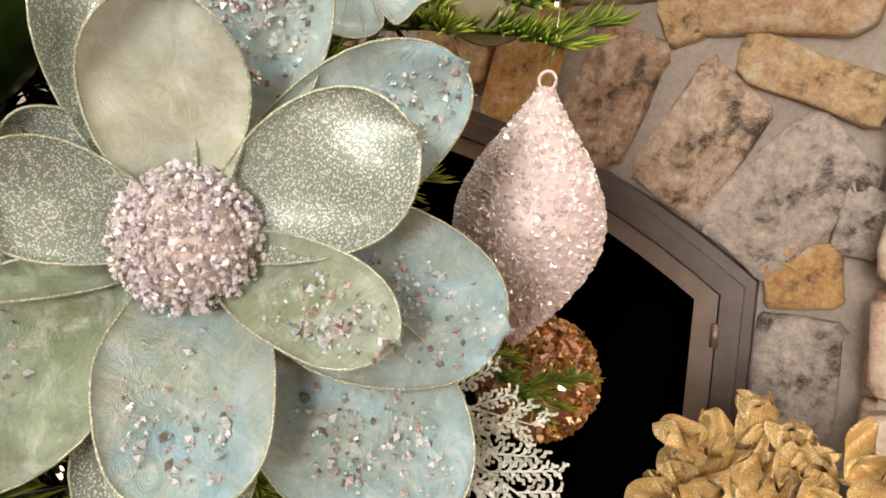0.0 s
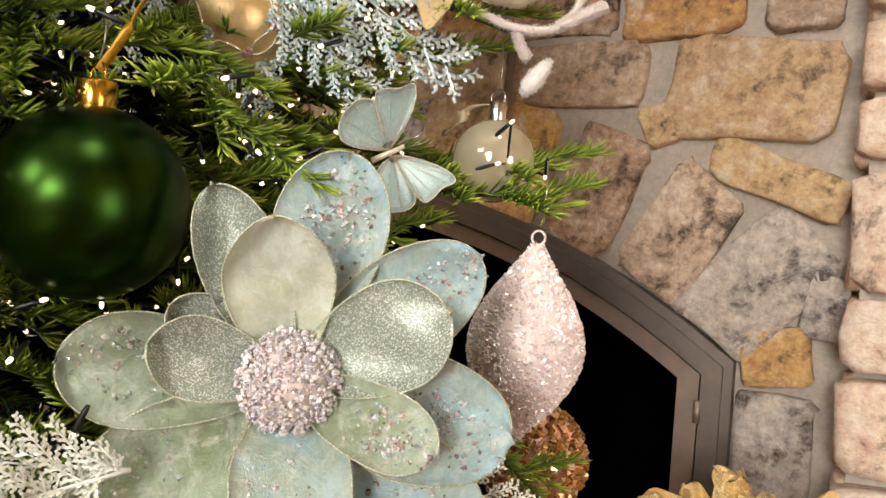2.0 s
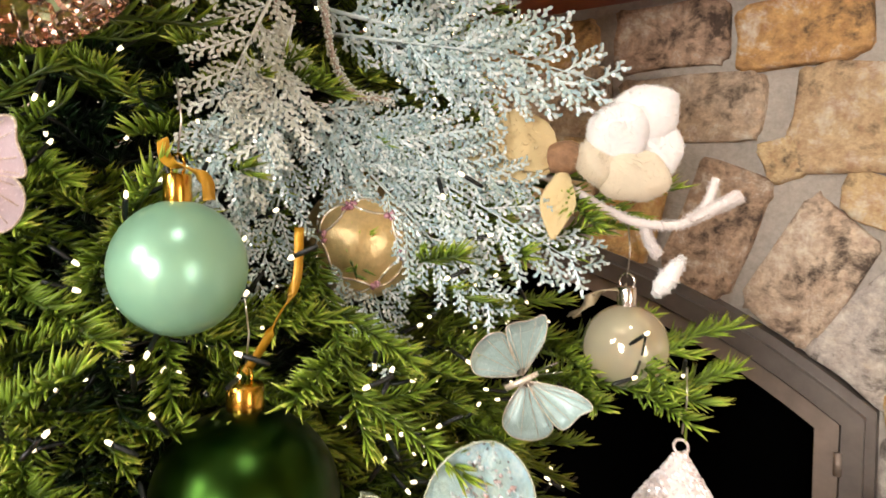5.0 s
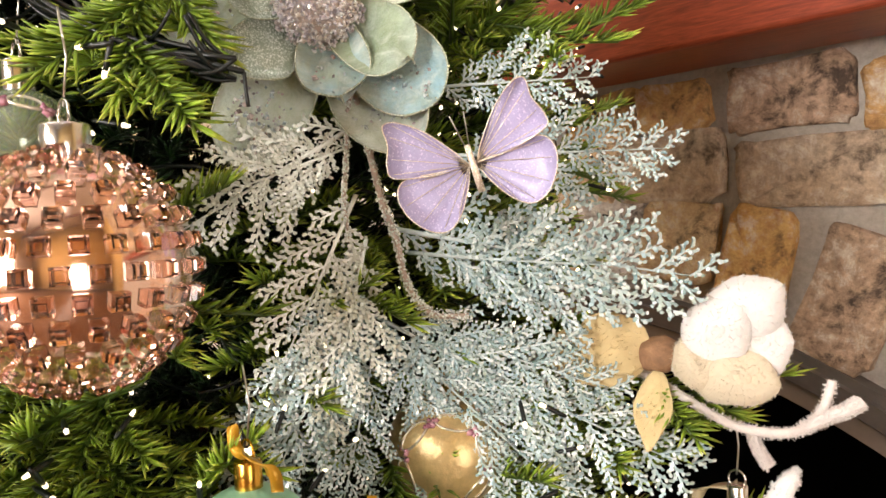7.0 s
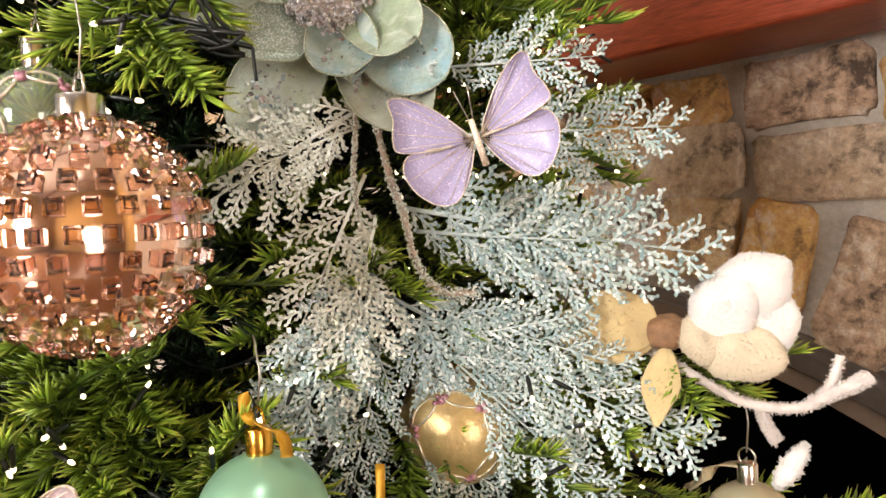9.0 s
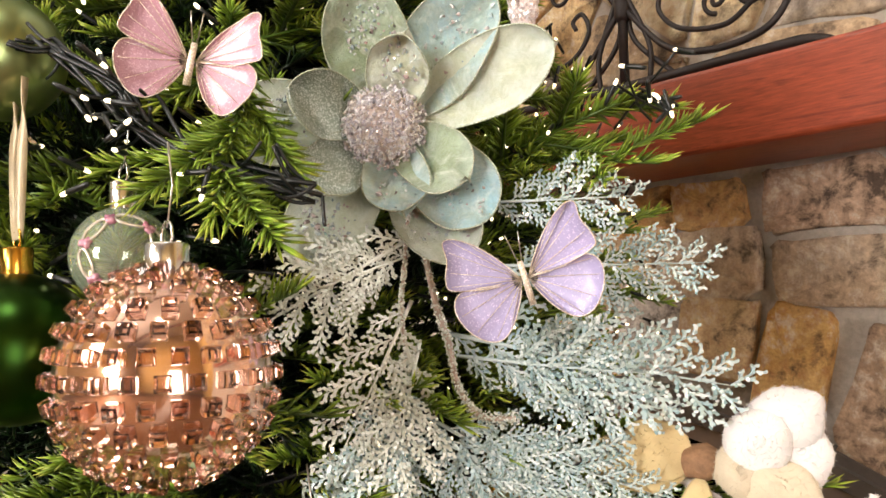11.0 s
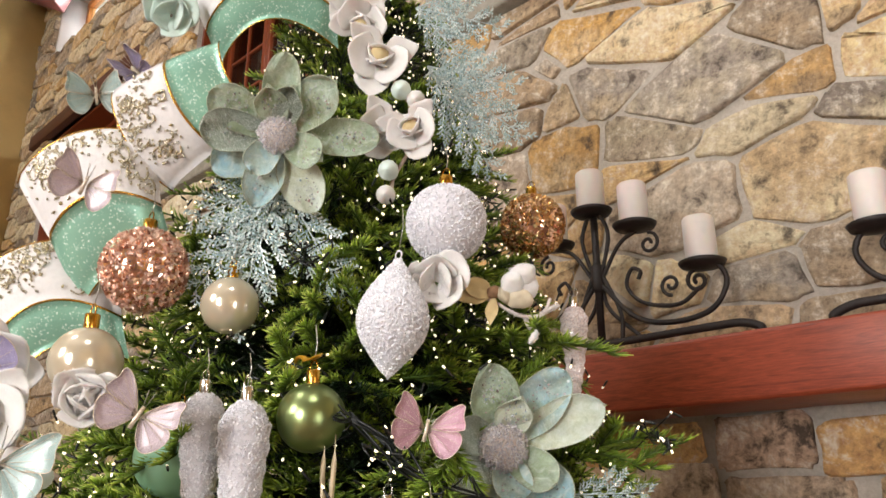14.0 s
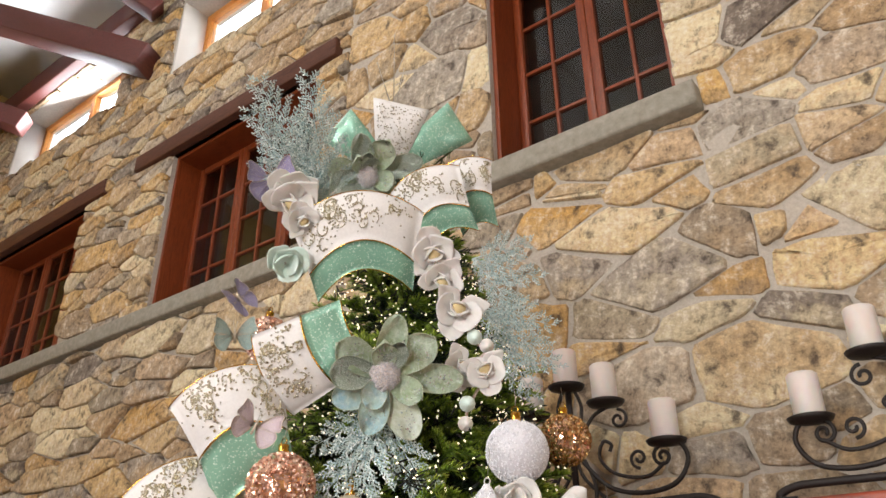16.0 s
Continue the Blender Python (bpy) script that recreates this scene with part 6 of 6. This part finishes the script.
def cotton_branch(base, label, toward, scale=1.0):
    """A velvet magnolia stem: open cream petals, a white bloom, a brown calyx and a forked twig."""
    th = thing("velvet_magnolia_branch", face(base, toward), label, "artificial flower", "velvet magnolia branches")
    s = scale
    grow = Matrix.Scale(s, 4)
    twigs = (
        ([(-0.09, 0.0, -0.03), (-0.02, -0.006, -0.01), (0.03, -0.034, 0.0), (0.052, -0.043, 0.002), (0.078, -0.044, 0.004), (0.094, -0.032, 0.004), (0.102, -0.012, 0.004)], 0.0032, 0.85),
        ([(0.084, -0.041, 0.004), (0.098, -0.034, 0.006), (0.109, -0.029, 0.008), (0.117, -0.024, 0.008)], 0.0034, 1.15),
        ([(0.054, -0.042, 0.0), (0.058, -0.056, 0.0), (0.064, -0.066, 0.001)], 0.0028, 1.0),
    )
    for n, (way, r, taper) in enumerate(twigs):
        napped("twig", tube(spline(way, 6), r, 8, taper), FABRIC_TWIG, th, grow, 1500, n)
    bud = lathe([(0.0008, -0.015), (0.0042, -0.010), (0.0066, 0.0), (0.0060, 0.009), (0.0030, 0.015), (0.0006, 0.017)], 12)
    napped("bud", bud, FABRIC, th, grow @ pose(0.071, -0.079, 0.002) @ pose(0, 0, 0, 90, 0, 0) @ pose(0, 0, 0, 0, -35, 0), 900, 7)
    part("calyx", lathe([(0.004, -0.016), (0.011, -0.010), (0.0125, 0.004), (0.008, 0.012), (0.002, 0.014)], 12), CALYX, th, m=grow @ pose(0, 0.004, 0.0, 0, 80, 0))
    for a, ln, w, lift in ((176, 0.072, 0.042, 12), (158, 0.058, 0.040, 26), (-100, 0.052, 0.024, 8)):
        napped("petal", soft_petal(ln, w, 0.45, 0.15, int(a) + 200), FABRIC_CREAM, th, grow @ pose(0, 0, 0, 0, 0, a) @ pose(0.006, 0, 0, 0, -lift, 0), 700, a + 300, 0.0022)
    lobes = (((0.056, 0.034, 0.004), (0.036, 0.024, 0.018), 24, FABRIC), ((0.040, 0.020, 0.012), (0.030, 0.023, 0.016), 50, FABRIC), ((0.050, -0.010, 0.006), (0.031, 0.023, 0.018), -12, FABRIC_PALE),
             ((0.068, 0.016, -0.002), (0.024, 0.030, 0.015), 10, FABRIC), ((0.026, 0.000, 0.010), (0.018, 0.020, 0.014), 0, FABRIC_PALE))
    for n, (at, (rx, ry, rz), a, mat) in enumerate(lobes):
        g = ball(1.0, 28, 18)
        g.v = [(x * rx * (1 + 0.07 * math.sin(5 * y + n)), y * ry * (1 + 0.08 * math.sin(4 * x + 2 * n)), zz * rz * (1 + 0.12 * math.sin(4 * x + 3 * y + n))) for x, y, zz in g.v]
        napped("petal", g, mat, th, grow @ pose(0.88 * at[0], 0.9 * at[1], at[2], 0, 0, a) @ Matrix.Scale(0.88, 4), 2600, n + 20, 0.0022)
    return th


cotton_branch((-0.062, 0.590, 1.396), "cream and white velvet magnolia on a frosted twig", CAM_MID)
cotton_branch((-0.165, 0.390, 1.795), "white velvet magnolia at the end of a fir branch", CAM_HIGH, 0.62)


# ---------------------------------------------------------------- ribbon
def ribbon_band(m, span, rise, white, green, bulge, beads=110, seed=0):
    """One arched loop: a white embroidered band over a green glitter band that turns inward. Local x runs along, y up, z to the viewer."""
    rnd = random.Random(seed)
    n = 18

    def at(s, v):
        k = 1 - s * s
        zz = bulge * (0.35 + 0.65 * math.sqrt(max(0, k)))
        y = rise * k
        nx = s * rise * 2.0 / span
        if v >= 0:
            a = v * 1.15
            return Vector((s * span / 2 + nx * white * v * 0.6, y + white * math.sin(a) / math.sin(1.15), zz - white * 0.75 * (1 - math.cos(a))))
        return Vector((s * span / 2 * (1 + 0.10 * v), y + green * v, zz - green * 0.25 * v * v))

    def sheet(v0, v1, rows, thick):
        top = [at(-1 + 2 * i / n, v0 + (v1 - v0) * j / rows) for i in range(n + 1) for j in range(rows + 1)]
        k = rows + 1
        g = Geo()
        v = [tuple(p) for p in top] + [(p.x, p.y, p.z - thick) for p in top]
        h = len(top)
        f = []
        for i in range(n):
            for j in range(rows):
                a = i * k + j
                f += [(a, a + k, a + k + 1, a + 1), (h + a, h + a + 1, h + a + k + 1, h + a + k)]
        edge = [i * k for i in range(n + 1)] + [n * k + j for j in range(1, k)] + [i * k + rows for i in range(n - 1, -1, -1)] + [j for j in range(rows - 1, -1, -1)]
        f += [(a, b, h + b, h + a) for a, b in zip(edge, edge[1:])]
        return g.add(v, f)

    out = [("white_band", sheet(0.0, 1.0, 8, 0.0012), RIBBON_WHITE), ("green_band", sheet(-1.0, -0.03, 6, 0.0012), RIBBON_GREEN)]
    piping = tube([at(-1 + 2 * i / n, 0.0) for i in range(n + 1)], 0.0014, 5).join(tube([at(-1 + 2 * i / n, 1.0) for i in range(n + 1)], 0.0012, 5)).join(tube([at(-1 + 2 * i / n, -1.0) for i in range(n + 1)], 0.0010, 5))
    out.append(("gold_piping", piping, BRASS))
    bg = Geo()
    for _ in range(max(5, beads // 26)):
        s0, v0 = rnd.uniform(-0.9, 0.9), rnd.uniform(0.15, 0.85)
        ph, rad, bend = rnd.uniform(0, 6), rnd.uniform(0.06, 0.15), rnd.choice((-1, 1)) * rnd.uniform(3, 5)
        for q in range(22):
            t = q / 22
            s = s0 + rad * (1 - 0.6 * t) * math.cos(ph + t * bend)
            v = v0 + rad * 1.3 * (1 - 0.6 * t) * math.sin(ph + t * bend)
            if abs(s) < 0.97 and 0.06 < v < 0.94:
                grain(bg, at(s, v) + Vector((0, 0, 0.0014)), 0.0019, rnd, 0.6)
        for _ in range(16):
            s, v = s0 + rnd.gauss(0, 0.10), v0 + rnd.gauss(0, 0.13)
            if abs(s) < 0.97 and 0.06 < v < 0.94:
                grain(bg, at(s, v) + Vector((0, 0, 0.0014)), 0.0026, rnd, 0.6)
    out.append(("embroidery", bg, SILVER_BEAD))
    return m, out


ribbon = thing("ribbon", pose(-0.45, 0.15, 2.1), "wide white ribbon with silver beadwork and green glitter edge", "ribbon")
inv = Matrix.Translation((0.45, -0.15, -2.1))
LOOPS = [
    # centre, roll, span, rise, white, green, bulge
    ((-0.430, 0.238, 2.212), 9, 0.185, 0.050, 0.088, 0.050, 0.050),
    ((-0.375, 0.394, 2.352), 30, 0.130, 0.034, 0.080, 0.050, 0.035),
    ((-0.359, 0.481, 2.440), 14, 0.085, 0.020, 0.070, 0.068, 0.028),
    ((-0.400, 0.118, 2.020), 122, 0.120, 0.012, 0.078, 0.066, 0.030),
    ((-0.507, 0.081, 1.888), 22, 0.130, 0.030, 0.086, 0.088, 0.045),
    ((-0.575, 0.068, 1.755), 22, 0.150, 0.040, 0.080, 0.052, 0.045),
]
for n, (c, roll, span, rise, white, green, bulge) in enumerate(LOOPS):
    m, bits = ribbon_band(inv @ face(c, (0.42, -0.60, 1.63), roll), span, rise, white, green, bulge, 420, n)
    band = None
    for nm, g, mat in bits:
        band_parent = ribbon if nm in ("white_band", "green_band") else band
        ob = part(nm, g, mat, band_parent, m=m if band_parent is ribbon else None)
        if nm == "white_band":
            band = ob

bow_top = thing("ribbon_bow", face((-0.520, 0.395, 2.612), (0.42, -0.64, 1.63)), "green glitter and white beaded bow on the tree top", "bow")


def bow_loop(turn, reach, width, depth, mat, name):
    """A loop of ribbon that runs out from the knot, folds over and comes back behind, narrow where it is gathered."""
    n, k = 30, 5
    c, sn = math.cos(radians(turn)), math.sin(radians(turn))
    v, f = [], []
    for i in range(n + 1):
        a = math.pi * i / n
        r = reach * (0.5 - 0.5 * math.cos(2 * a))
        w = width * (0.30 + 0.70 * (r / reach) ** 0.8)
        zz = depth * math.sin(2 * a)
        for j in range(k + 1):
            q = (j / k - 0.5) * w
            ripple = 0.004 * math.sin(7 * j / k + 5 * a)
            for d in (0.0006, -0.0006):
                v.append((c * r - sn * q, -0.065 + sn * r + c * q, zz + ripple + d))
    row = 2 * (k + 1)
    for i in range(n):
        for j in range(k):
            a = i * row + 2 * j
            f += [(a, a + row, a + row + 2, a + 2), (a + 1, a + 3, a + row + 3, a + row + 1)]
        e = i * row + 2 * k
        f += [(i * row, i * row + 1, i * row + row + 1, i * row + row), (e, e + row, e + row + 1, e + 1)]
    return part(name, Geo().add(v, f), mat, bow_top)


bow_loop(140, 0.150, 0.095, 0.030, RIBBON_GREEN, "bow_loop")
bow_loop(36, 0.195, 0.100, 0.040, RIBBON_GREEN, "bow_loop")
white_loop = bow_loop(80, 0.150, 0.125, 0.045, RIBBON_WHITE, "bow_centre")
bg = Geo()
brng = random.Random(8)
for _ in range(300):
    a = brng.uniform(0.12, 0.42) * math.pi
    r = 0.150 * (0.5 - 0.5 * math.cos(2 * a))
    q = brng.uniform(-0.45, 0.45) * 0.125 * (0.30 + 0.70 * (r / 0.150) ** 0.8)
    c, sn = math.cos(radians(80)), math.sin(radians(80))
    grain(bg, (c * r - sn * q, -0.065 + sn * r + c * q, 0.045 * math.sin(2 * a) + 0.003), 0.0022, brng, 0.6)
tagged(part("embroidery", bg, SILVER_BEAD, white_loop), kind="stuff")
spire = Geo()
for a, l in ((-0.10, 0.11), (-0.01, 0.17), (0.05, 0.10)):
    spire.join(tube([(0.01, 0.06, 0), (0.01 + a * 0.4, 0.06 + l, 0)], 0.0013, 5, 0.5))
part("wires", spire, WIRE, bow_top)

# ---------------------------------------------------------------- gold poinsettia beside the hearth
poin = thing("gold_poinsettia", face((0.11, 1.19, 0.735), (0.2, 0.1, 1.2)), "gold glitter poinsettia beside the hearth", "artificial flower")
prng = random.Random(17)
for k in range(110):
    ln = prng.uniform(0.055, 0.095)
    a, r = prng.uniform(0, 360), 0.125 * math.sqrt(prng.random())
    g, _, _, _ = petal_geo(ln, ln * prng.uniform(0.38, 0.55), 0.30, 0.05, 0.5 if k % 3 else 0.0, k + 40, 14, 9, 0.0010, 0.016)
    part("petal", g, GOLD_POINSETTIA, poin, m=pose(r * math.cos(radians(a)), r * math.sin(radians(a)), 0.03 * (1 - r / 0.125), 0, 0, a + prng.uniform(-70, 70)) @ pose(0.004, 0, 0, prng.uniform(-25, 25), -prng.uniform(8, 60), 0))
part("stem", tube([(0, 0, -0.01), (0.01, -0.3, -0.14), (0.0, -0.60, -0.38)], 0.006, 6), BARK, poin)
